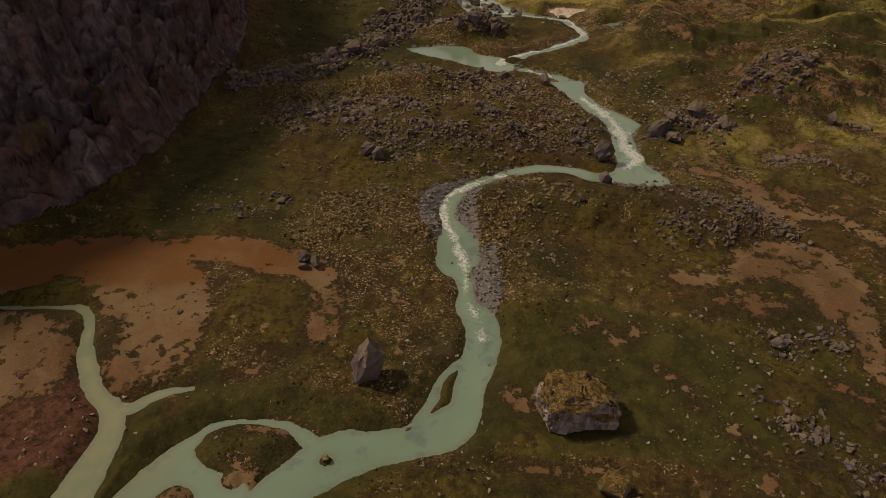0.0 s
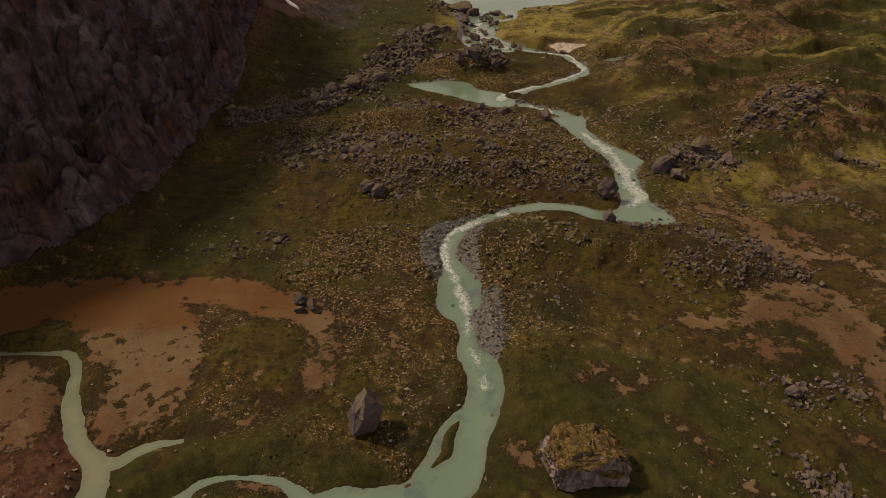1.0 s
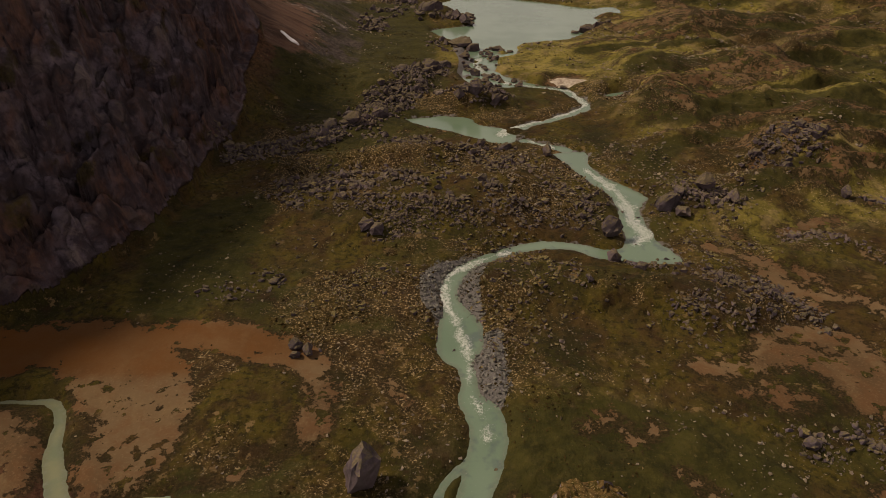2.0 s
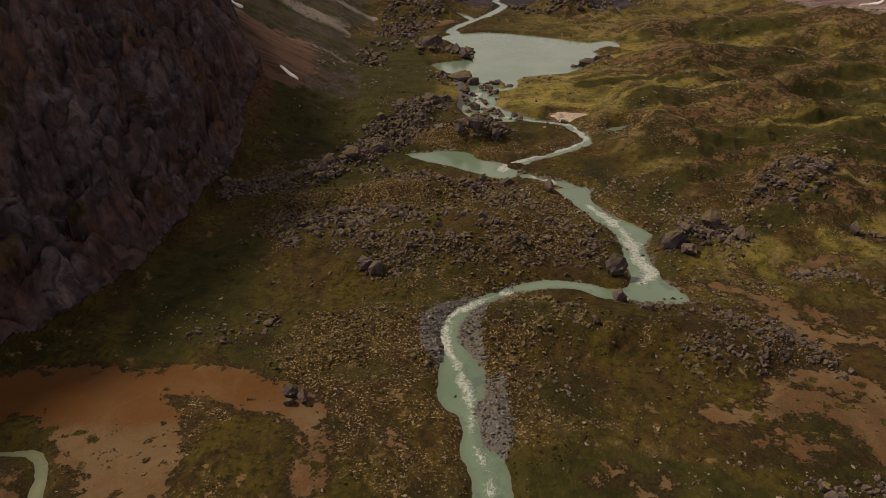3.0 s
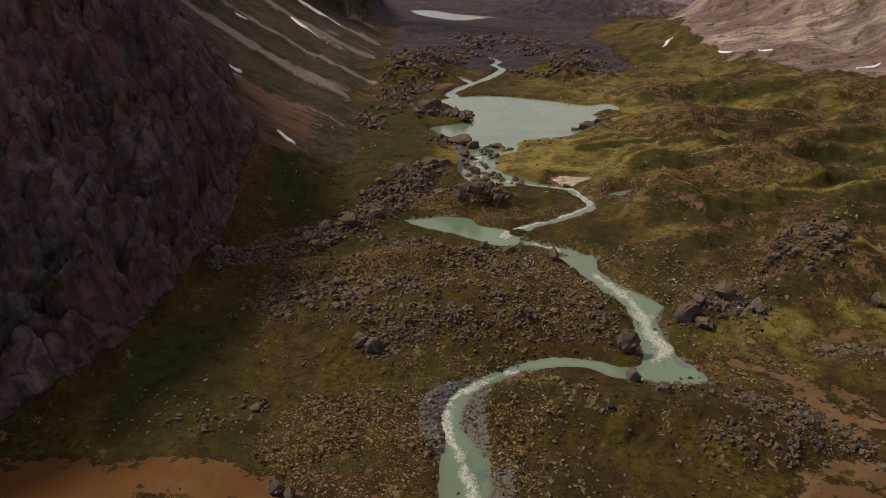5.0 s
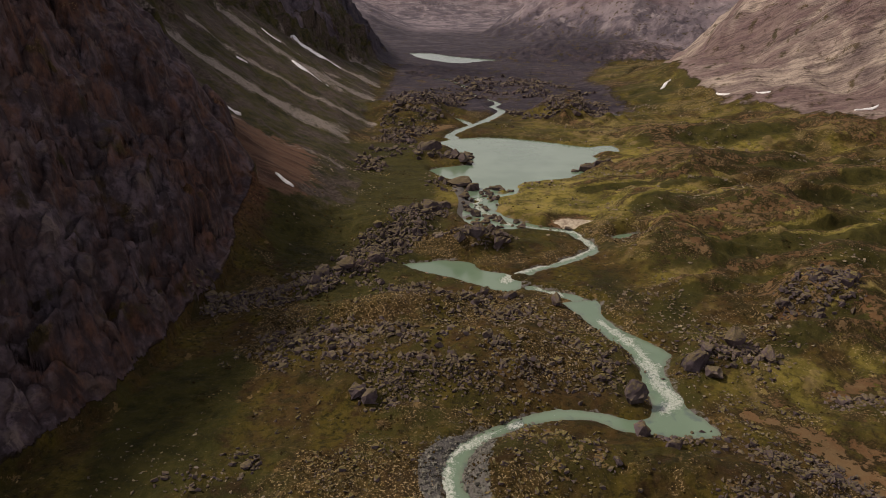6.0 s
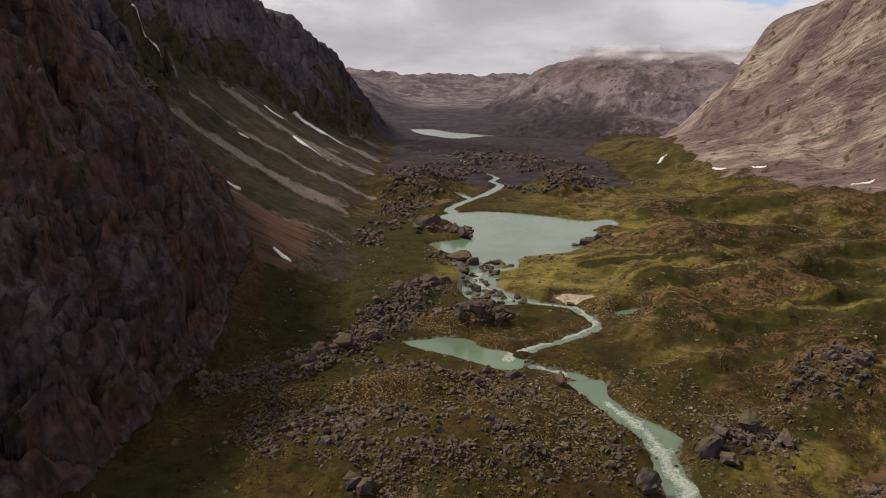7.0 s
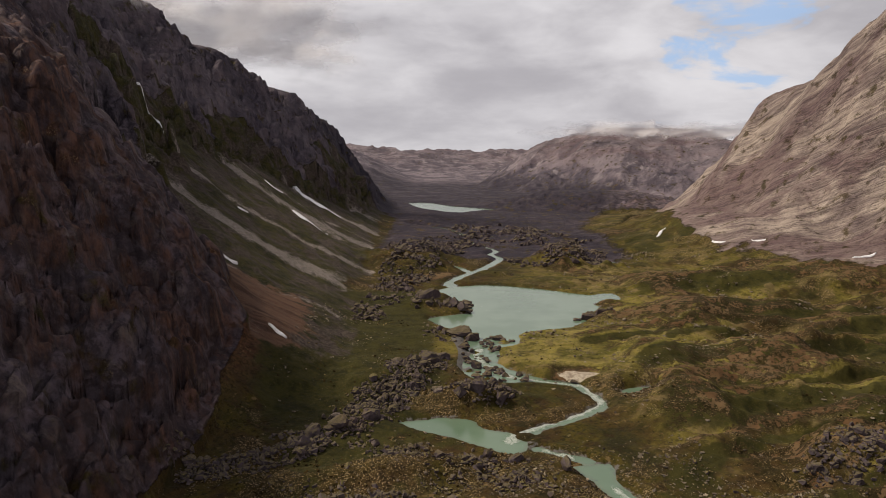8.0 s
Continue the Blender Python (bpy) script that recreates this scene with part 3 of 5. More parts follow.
GRAVEL = [
    [(19.5, 180.0, 1.7), (9.0, 173.6, 1.7), (0.7, 168.6, 2.5), (-3.7, 162.3, 2.4), (-3.8, 153.7, 1.8), (-1.4, 148.3, 1.0)],
    [(11.4, 139.6, 2.0), (10.2, 134.2, 3.4), (9.8, 128.0, 3.8), (10.2, 122.7, 3.4), (10.4, 118.4, 2.2)],
    [(9.5, 170.8, 1.6), (6.6, 163.7, 2.6), (6.0, 156, 2.6), (7.6, 148.9, 1.8)],
    [(9, 345, 4), (10, 365, 4), (6, 390, 3)],
]
SAND = [
    [(-111.9, 124.6, 9.8), (-101.0, 129.3, 8.7), (-91.0, 134.2, 7.6), (-79.5, 133.3, 8.9), (-69.0, 123.6, 11.1), (-61.7, 113.8, 10.0), (-61.0, 104.7, 8.9), (-60.9, 98.1, 6.3), (-63.4, 94.1, 2.8)],
    [(-68.3, 137.2, 4.2), (-57.5, 138.8, 4.9), (-48.7, 137.8, 5.2), (-40.7, 133.3, 4.5), (-32.0, 131.2, 4.6), (-26.4, 120.6, 3.2), (-26.2, 110.9, 3.6), (-26.5, 105.6, 2.0)],
    [(-98.4, 105.6, 8.9), (-88.1, 104.1, 8.2), (-79.8, 99.3, 4.0), (-83.2, 94.5, 7.2), (-91.2, 92.7, 5.5)],
    [(76, 182, 2.4), (84, 177.5, 2.8), (89, 171, 4.6), (91, 161, 4.4), (93.6, 154, 2.6)],
    [(98, 157.5, 2.8), (107, 156.5, 2.4), (112.2, 150, 3.2), (117, 144, 3.6)],
    [(75, 139, 2.6), (84, 142.5, 3.4), (92, 139, 6.4), (95.5, 129, 6.6), (94, 116, 5.2), (92, 104, 3.4), (90, 98, 2.0)],
    [(56, 131.2, 1.8), (62.5, 128.8, 3.2), (70, 130.4, 3.8), (79, 135, 5.0), (87, 130, 4.6), (88.6, 118, 3.8)],
    [(13.3, 92.1, 1.8), (16.4, 89.3, 2.3)],
    [(29.3, 110.5, 1.8), (34.6, 112.4, 1.6), (38.5, 107.1, 1.4), (42.9, 110.8, 1.5)],
    [(-14, 133, 0.9), (-12, 124, 1.0), (-8, 117, 1.2)],
    [(-30, 545, 10), (-15, 560, 12), (0, 575, 8)],
    [(51, 331, 4), (57, 334, 6), (63, 336, 5)],
    [(75.2, 120.5, 1.5), (77.2, 120.8, 1.5)], [(-26, 81, 1.8), (-30, 83.3, 1.4), (-36, 83.6, 1.0)], [(-45, 67.5, 4.5), (-44, 66, 4.5)], [(-36, 72.5, 3), (-35, 72, 3)], [(12, 76, 0.8), (20, 74, 0.8), (30, 75, 0.9)], [(100, 190, 2), (112, 196, 3), (124, 200, 2)], [(96, 168, 1.5), (100, 164, 1.5)],
    [(44, 100, 1.2), (48, 96, 1.2), (50, 90, 1.0)], [(80, 96, 1.2), (86, 90, 2.0), (92, 86, 2.0)], [(55, 84, 0.8), (58, 78, 1.0), (57, 72, 1.0)],
    [(-27, 106, 0.8), (-33, 100, 0.8), (-42, 96, 0.8), (-50, 94.5, 0.6)],
]
# hills: centre, half lengths along and across, turn in degrees, height
HILLS = [
    (30, 160, 26, 11, -4, 4.6), (62, 154, 26, 12, -12, 4.2), (-5, 205, 40, 24, 10, 4.4), (20, 215, 22, 18, 0, 2.6),
    (12, 302, 22, 9, 0, 5.0), 
    (96, 212, 34, 16, 0, 4.0), (140, 250, 40, 16, 10, 6.0), (60, 98, 20, 6, -35, 2.0), (-22, 242, 40, 9, 12, 4.0),
    (-30, 330, 26, 20, 30, 4.0), (250, 520, 70, 30, -6, 7.0), (112, 640, 40, 45, 0, 13.0),
    (-30, 640, 45, 70, 0, 12.0), (70, 1010, 200, 60, 0, 5.0), (-60, 980, 60, 120, 0, 5.0), (270, 1250, 190, 120, -10, 30.0), (-14, 460, 12, 10, 0, 4.0),
]

# scarps: crest line, height, width of the slope before it and of the one behind it
SCARPS = [
    ([(46, 337), (57, 335), (70, 333)], 5.0, 7, 26),
    ([(74, 293), (80, 297), (90, 301), (109, 303), (132, 305), (160, 309), (200, 322)], 9.0, 34, 14),
    ([(86, 311), (98, 322), (117, 328), (132, 320), (154, 329), (190, 338)], 4.5, 12, 12),
    ([(80, 340), (96, 358), (122, 370), (142, 365), (160, 352)], 8.0, 26, 34),
    ([(110, 394), (141, 412), (162, 397), (180, 385), (225, 417), (270, 420)], 5.5, 16, 26),
    ([(157, 362), (182, 372), (202, 378), (225, 362), (260, 370)], 6.5, 18, 14),
    ([(66, 384), (86, 394), (112, 404), (150, 430), (210, 436)], 4.5, 16, 30),
    ([(112, 438), (160, 452), (205, 447), (270, 464)], 6.5, 30, 42),
    ([(98, 226), (130, 240), (170, 244), (220, 255)], 5.0, 20, 22),
    ([(73, 250), (93, 264), (114, 277), (134, 280), (160, 290), (200, 292)], 4.5, 15, 12),
    ([(130, 520), (180, 540), (240, 545), (300, 560)], 7.0, 34, 50),
]


# debris runs on the talus: distance up the valley, half width, strength
RUNS = [(404, 5, 0.6), (488, 20, 1.1), (552, 8, 0.8), (668, 18, 1.05), (716, 7, 0.6), (792, 17, 1.05), (905, 15, 0.9), (1080, 20, 0.7)]


def interp(y, table):
    t = np.array(table, float)
    return np.interp(y, t[:, 0], t[:, 1])


def water_level(y):
    return interp(y, [(-200, -3.2), (80, -2.4), (105, -2.3), (112, -2.0), (140, -1.9), (165, -1.3), (185, -1.2), (215, -0.6), (255, -0.4), (262, -0.2), (285, -0.1), (325, 1.2), (340, 1.3), (375, 1.8), (400, 2.0), (540, 2.0), (700, 2.6), (1100, 3.0), (1400, 3.0)])


def twigs(x, y):
    """Where the dwarf shrubs stand in clusters, 0 to 1."""
    return smooth(fbm(x, y, 30, 5, 205, 0.62) + 0.25 * fbm(x, y, 110, 2, 206), -0.02, 0.42)


def plan(x, y):
    """Heights and ground covers at the points x, y."""
    o = {}
    level = water_level(y)
    near = np.clip(260 / np.maximum(y, 1), 0, 1)
    wob = fbm(x, y, 9, 3, 11) * np.clip(2 * near, 0, 1)
    fine = fbm(x, y, 2.4, 4, 12) * near
    sd, body = np.full(x.shape, FAR), np.zeros(x.shape, int)
    for k, (_, _, chains, polys) in enumerate(BODIES):
        for d in [chain_distance(x, y, c) for c in chains] + [poly_distance(x, y, c) for c in polys]:
            body = np.where(d < sd, k, body)
            sd = np.minimum(sd, d)
    for cx, cy, r in SHOALS:
        sd = np.maximum(sd, np.where(np.hypot(x - cx, y - cy) < r + 4, r - np.hypot(x - cx, y - cy), -FAR))
    scale_far = np.clip(y / 250, 0.5, 3.0)
    sd = sd + (0.62 * wob + 0.5 * fine) * np.minimum(scale_far, 1.6)
    foam = np.full(x.shape, FAR)
    for c in FOAM:
        foam = np.minimum(foam, chain_distance(x, y, c))
    gravel = np.full(x.shape, FAR)
    for c in GRAVEL:
        gravel = np.minimum(gravel, chain_distance(x, y, c))
    sand = np.full(x.shape, FAR)
    for c in SAND:
        sand = np.minimum(sand, chain_distance(x, y, c))

    # valley floor
    g = level + 1.7 + 0.9 * fbm(x, y, 46, 4, 1) + 0.30 * fine + 0.65 * fbm(x, y, 15, 4, 2, 0.6) * np.clip(2 * near, 0, 1)
    rough_side = smooth(x, 60, 110) * smooth(y, 130, 230) * (1 - smooth(y, 800, 1000))
    hump = ridged(x * 0.7 + y * 0.15, y * 1.5, 75, 3, 5)
    g = g + rough_side * (13.0 * (1 - 0.6 * smooth(y, 430, 560)) * (hump - 0.6) + 1.6 * fbm(x, y, 18, 4, 6) * np.clip(2 * near, 0, 1))
    g = g + rough_side * (1 - 0.5 * smooth(y, 450, 600)) * (5.5 * (ridged(x * 0.6 + y * 0.2, y * 1.7, 36, 3, 7) - 0.6) + 2.0 * (ridged(x * 0.8, y * 1.5, 15, 3, 8) - 0.6) * np.clip(2 * near, 0.35, 1)) * smooth(y, 170, 240)
    for cx, cy, a, b, turn, h in HILLS:
        ca, sa = math.cos(radians(turn)), math.sin(radians(turn))
        u, v = ((x - cx) * ca + (y - cy) * sa) / a, (-(x - cx) * sa + (y - cy) * ca) / b
        r = np.sqrt(u * u + v * v) + 0.18 * wob
        g = g + h * (1 - smooth(r, 0.25, 1.25))
    # front: scarp faces to be darkened; brow: tops to be lightened
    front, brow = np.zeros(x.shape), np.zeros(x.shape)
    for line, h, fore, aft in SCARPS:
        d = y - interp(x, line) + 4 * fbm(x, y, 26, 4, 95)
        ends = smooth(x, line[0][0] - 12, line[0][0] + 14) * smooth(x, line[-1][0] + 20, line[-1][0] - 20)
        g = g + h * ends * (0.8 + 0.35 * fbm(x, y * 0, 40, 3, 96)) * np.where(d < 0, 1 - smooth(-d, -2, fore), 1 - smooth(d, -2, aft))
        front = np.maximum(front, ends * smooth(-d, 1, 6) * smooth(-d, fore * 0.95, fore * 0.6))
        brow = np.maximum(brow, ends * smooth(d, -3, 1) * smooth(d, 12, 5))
    flat_sand = smooth(sand, 5, -1)
    g = g + (level + 1.0 - g) * flat_sand * 0.8
    rubble = rubble_density(x, y)
    g = g + rubble * (0.9 * fbm(x, y, 5, 4, 21) + 0.5)

    # left wall: talus above its foot, then the rock above the talus
    warp = fbm(x, y, 60, 4, 31) * 4 + fbm(x, y, 18, 4, 32) * 3.0
    foot = interp(y, [(-200, -125), (100, -112), (134, -106), (150, -88), (180, -80), (242, -72), (290, -50), (333, -36), (420, -42), (600, -52), (900, -66), (1300, -80), (1900, -170), (2600, -260), (5000, -400)])
    crag = interp(y, [(-200, -140), (100, -120), (134, -110), (150, -94), (180, -84), (242, -80), (310, -84), (333, -90), (370, -108), (400, -124), (440, -156), (520, -200), (600, -212), (700, -190), (800, -152), (900, -124), (1000, -104), (1300, -110), (1900, -260), (2600, -420), (5000, -560)])
    s = foot + warp * 0.35 - x
    lie = np.maximum(s, 0)
    talus = 0.36 * lie * smooth(lie, -8, 34) + 0.0016 * lie ** 2 + smooth(s, 10, 60) * 2.4 * fbm(0.25 * x, y + 0.8 * x, 26, 4, 33)
    talus = np.maximum(talus, 0)
    tongue = smooth(y, 430, 520) * (1 - 0.6 * smooth(y, 850, 1000)) * 34 * (ridged(y, y * 0 + 3, 120, 3, 35) - 0.6) * 2
    crag = crag + tongue
    span = np.maximum(foot - crag, 0)
    at_crag = 0.36 * span + 0.0016 * span ** 2
    steep = interp(y, [(0, 1.5), (330, 1.55), (450, 1.3), (700, 1.2), (850, 1.2), (1000, 1.45), (1300, 1.3), (2500, 1.1)])
    q = crag + warp - x
    wall = at_crag + steep * q
    du, dv = y + 0.7 * x, 0.3 * x - 0.2 * y
    close = np.clip(330 / np.maximum(y, 1), 0.35, 1)
    ribs = 10 * (ridged(du, dv, 64, 3, 41) - 0.62) * 2.2 + 2.2 * (ridged(du, dv * 2.4, 19, 3, 44) - 0.6) * 2 + 1.6 * close * fbm(x, y, 8, 5, 43, 0.6) + 16 * smooth(y, 430, 560) * (ridged(du, dv, 170, 2, 47) - 0.6)
    swell = np.clip(y / 300, 0.6, 1.25)
    def terrace(h, period, drift):
        st = h / period + drift
        fr = st - np.floor(st)
        return period * (smooth(fr, 0.3, 0.72) - fr)

    relief = steep * (0.75 * swell * ribs + 4.2 * close * fbm(x, y, 22, 3, 48)) + 0.8 * terrace(wall, 16 * swell, 0.9 * fbm(x, y, 60, 3, 46))
    relief = relief + 0.75 * close * terrace(wall + relief, 5.5, 1.3 * fbm(x, y, 24, 3, 49))
    bu, bv = y + 0.5 * x + 5 * fbm(x, y, 20, 3, 54), wall + 0.35 * y
    big_step, big_rim = blocks(bu / 30, bv / 22, 52)
    small_step, small_rim = blocks(bu / 10, bv / 8, 56)
    jointed = (9.0 * big_step - 4.0 * (1 - big_rim) ** 2) * swell + 2.6 * small_step - 1.4 * (1 - small_rim) ** 2
    relief = relief + 1.2 * steep * jointed * np.clip(500 / np.maximum(y, 1), 0.4, 1)
    wall = wall + np.clip(q / 7, 0, 1) * relief * (1 - 0.6 * smooth(y, 290, 330) * smooth(y, 460, 420))
    crest = interp(y, [(0, 80), (150, 88), (250, 118), (330, 145), (400, 218), (460, 292), (700, 286), (790, 254), (830, 216), (850, 196), (885, 200), (905, 190), (940, 166), (1000, 168), (1060, 162), (1150, 146), (1300, 118), (1600, 118), (1950, 124), (2400, 112), (3000, 100), (4000, 90)]) + 13 * fbm(y, y * 0, 130, 4, 51) + 0.1 * np.maximum(q, 0)
    wall = np.where(wall > crest - 15, crest - 15 + 15 * (1 - np.exp(-np.maximum(wall - crest + 15, 0) / 15)), wall)
    left = np.where(q > 0, wall, talus)
    left = np.where(q > 0, np.maximum(left, np.minimum(talus, at_crag)), left)
    up = smooth(y, 360, 470)
    is_crag_l = smooth(q - up * (34 + 46 * fbm(0.4 * x, y, 60, 4, 58, 0.6)), -2, 4 + 22 * up) * (left > 4)
    is_talus = smooth(s + 12 * fbm(x, y, 30, 4, 37), 2, 22) * (1 - is_crag_l) * smooth(y, 300, 350)
    # runs of debris down the fall line, widening towards their foot
    yy = y + 9 * fbm(0.3 * x, y, 50, 3, 38) - 0.0011 * np.maximum(span - lie, 0) ** 2
    runs = np.zeros(x.shape)
    for at, wide, k in RUNS:
        runs = np.maximum(runs, k * np.exp(-((yy - at) / (wide * (1.25 - 0.5 * np.clip(lie / np.maximum(span, 1), 0, 1)))) ** 2))
    russet = smooth(np.hypot((x + 92) / 34, (y - 82) / 18) + 0.25 * wob, 1.15, 0.75)
    rusty = smooth(yy, 440, 372) * smooth(lie, 16, 44) * 0.85

    # right spur
    foot_r = interp(y, [(-200, 430), (250, 390), (420, 345), (560, 296), (690, 262), (800, 246), (900, 256), (1000, 272), (1100, 330), (1300, 640), (1700, 1000), (5000, 2500)])
    sr = x - foot_r + fbm(x, y, 70, 4, 61) * 14
    apron = interp(y, [(400, 11), (600, 16), (720, 30), (840, 30), (930, 12), (1100, 8)]) * (np.clip(sr + 120, 0, 120) / 120) ** 1.8 * smooth(y, 300, 480)
    spur = 0.35 * np.clip(sr, 0, 35) + 1.53 * np.clip(sr - 35, 0, 45) + 2.0 * np.maximum(sr - 80, 0)
    spur = spur * interp(y, [(740, 1.0), (930, 0.52)])
    du, dv = (x + 0.65 * y) / 1.19, (0.65 * x - y) / 1.19
    slabs = 7 * (ridged(du, dv * 0.35, 90, 3, 63) - 0.62) * 2 + 2.2 * (ridged(du + 6 * fbm(x, y, 60, 3, 67), dv * 0.12, 17, 4, 65) - 0.6) * 2 + 1.2 * fbm(du, dv * 0.22, 11, 4, 64, 0.6)
    spur = spur + np.clip(sr / 30, 0, 1) * slabs * 0.9
    top_r = interp(y, [(300, 340), (600, 300), (660, 250), (700, 212), (760, 158), (900, 126), (1000, 106), (1150, 70), (1400, 40)]) + 8 * fbm(y, y * 0, 120, 4, 66)
    spur = np.where(spur > top_r - 30, top_r - 30 + 30 * (1 - np.exp(-np.maximum(spur - top_r + 30, 0) / 30)), spur)
    spur = np.maximum(spur, 0) + apron
    is_crag_r = smooth(sr + interp(y, [(420, 0), (520, 22), (640, 45), (740, 40), (800, 10), (900, -10)]) + 20 * fbm(x, y, 46, 5, 68), 2, 40)

    # dome and the far ranges
    u, v = (x - 548) / 1.0, (y - 2050) / 1.3
    r = np.maximum(np.abs(u), 0) ** 2.4 + np.maximum(np.abs(v), 0) ** 2.4
    r = r ** (1 / 2.4) + 46 * fbm(x, y, 260, 6, 71)
    dome = 166 * (1 - smooth(r, 120, 470)) ** 0.9 + 60 * (ridged(x, y, 150, 6, 72) - 0.62) * (1 - smooth(r, 380, 470)) * smooth(r, 120, 320)
    far = smooth(y, 2300, 3600) * (66 + 150 * (ridged(x, y, 620, 6, 81) - 0.55) + 60 * smooth(x, 300, 1500) + 60 * smooth(x, -200, -900))
    shoulder = smooth(y, 1500, 2300) * smooth(x, -60, -420) * (70 + 90 * (ridged(x, y, 300, 6, 83) - 0.4))
    hills_far = np.maximum(np.maximum(dome, far), shoulder)
    is_far_rock = np.maximum(smooth(hills_far, 10, 40), 0.85 * smooth(y, 1080, 1180))

    h = g + np.maximum(np.maximum(left, spur), hills_far)
    # banks and beds
    bank = np.clip(0.06 + 0.45 * sd, 0, None)
    nat = np.maximum(h - level, 0.35)
    k = smooth(sd, 0.3, 7.0 + 6 * smooth(y, 450, 650))
    out = level + bank * (1 - k) + nat * k
    h = np.where(sd < 0, level - np.minimum(1.3, 0.05 - 0.45 * sd), np.minimum(out, level + nat + 0.3))
    o["h"], o["sd"], o["body"], o["level"] = h, sd, body, level
    o["foam"] = smooth(foam + 0.5 * fine + 1.3 * fbm(x, y, 4.5, 4, 16, 0.6), 1.7, -1.4)
    o["shallow"] = smooth(sd, -1.6, -0.2)
    o["gravel"] = np.maximum(smooth(gravel, 1.5, -1.0), smooth(sd + 1.6 * fbm(x, y, 7, 4, 17), 1.9, 0.2) * 0.5 * smooth(y, 95, 140))
    o["sand"] = np.where(sand < FAR, smooth(sand, 4.0, -5.0), 0) * (sd > -1)
    o["sand"] = np.maximum(o["sand"], 0.52 * smooth(fbm(x, y, 34, 3, 91), 0.45, 0.75) * smooth(x, 40, 60) * (1 - smooth(y, 240, 330)))
    o["rock"] = np.clip(np.maximum(np.maximum(is_crag_l, is_crag_r), is_far_rock) + 0.42 * rubble, 0, 1)
    # far valley floor: dark rubble with a cloud shadow painted into it
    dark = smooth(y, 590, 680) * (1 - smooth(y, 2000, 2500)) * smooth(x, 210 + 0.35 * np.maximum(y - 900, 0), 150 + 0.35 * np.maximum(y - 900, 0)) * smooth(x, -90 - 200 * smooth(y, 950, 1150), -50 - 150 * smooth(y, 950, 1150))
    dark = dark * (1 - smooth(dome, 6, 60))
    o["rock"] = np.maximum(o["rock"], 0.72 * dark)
    o["scree"] = np.clip(is_talus, 0, 1)
    o["runs"], o["rusty"] = np.clip(runs * smooth(q, 26, -4), 0, 1), np.clip(np.maximum(rusty * (y > 250), russet), 0, 1)
    o["twig"] = twigs(x, y) * (1 - 0.7 * smooth(np.hypot((x - 36) / 38, (y - 100) / 24), 1.15, 0.7)) * (1 - 0.35 * smooth(y, 155, 115))
    o["twig"] = np.maximum(o["twig"], 0.62 * rough_side * (1 - smooth(y, 420, 520)))
    # tint grows with distance in place of haze; left crag gets some too
    o["haze_violet"] = np.maximum(smooth(y, 1000, 1700), is_crag_l * (0.12 + 0.55 * smooth(y, 400, 560)))
    o["green"] = np.clip(smooth(np.hypot((x - 55) / 60, (y - 375) / 45), 1.2, 0.5) + 0.22 * smooth(np.hypot((x + 10) / 22, (y - 395) / 60), 1.2, 0.5)
                         + 0.40 * smooth(np.hypot((x - 30) / 34, (y - 100) / 26), 1.2, 0.4) + 0.78 * smooth(y + 0.3 * x, 290, 400) * smooth(x, 35, 70) * (1 - 0.55 * smooth(x, 110, 190) * (1 - smooth(y, 520, 640))) * smooth(fbm(x, y, 40, 4, 93), -0.55, 0.35) + 0.3 * smooth(np.hypot((x + 70) / 16, (y - 175) / 40), 1.2, 0.4) + 0.8 * smooth(x, 55, 100) * smooth(y, 160, 205) * smooth(fbm(x, y, 26, 4, 94), -0.4, 0.3), 0, 1) * (1 - 0.85 * np.clip(o["rock"], 0, 1)) * (0.85 - 0.35 * smooth(y, 430, 560) - 0.25 * smooth(y, 580, 680))
    o["wash"] = np.maximum(smooth(np.hypot((x + 100) / 30, (y - 131) / 11), 1.3, 0.6), 0.75 * smooth(np.hypot((x + 74) / 46, (y - 134) / 11), 1.2, 0.7))
    # damp moss, with shade painted in on scarp fronts and cliff foot
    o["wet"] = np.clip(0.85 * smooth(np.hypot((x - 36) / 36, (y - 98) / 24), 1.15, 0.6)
                       # long ellipse at x -44, y 380: the left mountain's cast shadow, painted on
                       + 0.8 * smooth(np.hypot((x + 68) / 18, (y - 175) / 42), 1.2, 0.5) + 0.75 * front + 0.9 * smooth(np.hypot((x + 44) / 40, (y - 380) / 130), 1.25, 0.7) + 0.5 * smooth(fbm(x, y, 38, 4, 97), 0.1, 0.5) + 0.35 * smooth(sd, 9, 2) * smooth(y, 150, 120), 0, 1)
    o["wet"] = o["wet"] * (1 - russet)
    # hollows between humps darker: moss with relief shade painted in
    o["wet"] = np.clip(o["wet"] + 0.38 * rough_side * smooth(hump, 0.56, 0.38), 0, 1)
    # brows and hump tops paler: tan heath with sunlight painted in
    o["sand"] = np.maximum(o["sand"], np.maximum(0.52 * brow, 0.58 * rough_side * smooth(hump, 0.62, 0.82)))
    o["bank"] = smooth(np.hypot((x - 57) / 10.5, (y - 331.5) / 5.0) + 0.25 * fbm(x, y, 5, 3, 98), 1.2, 0.7)
    o["rubble"] = rubble
    # pale spur rock and dome top; far range paled in place of haze
    o["pale"] = np.clip(is_crag_r * 0.9 + 0.3 * smooth(y, 2700, 3300) + 0.6 * smooth(dome, 40, 130), 0, 1)
    # left crag darkened to stand in for its shade
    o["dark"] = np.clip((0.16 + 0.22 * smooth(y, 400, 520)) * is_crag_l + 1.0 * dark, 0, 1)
    o["rust"] = np.clip(is_crag_l * smooth(y, 420, 330), 0, 1)
    return o


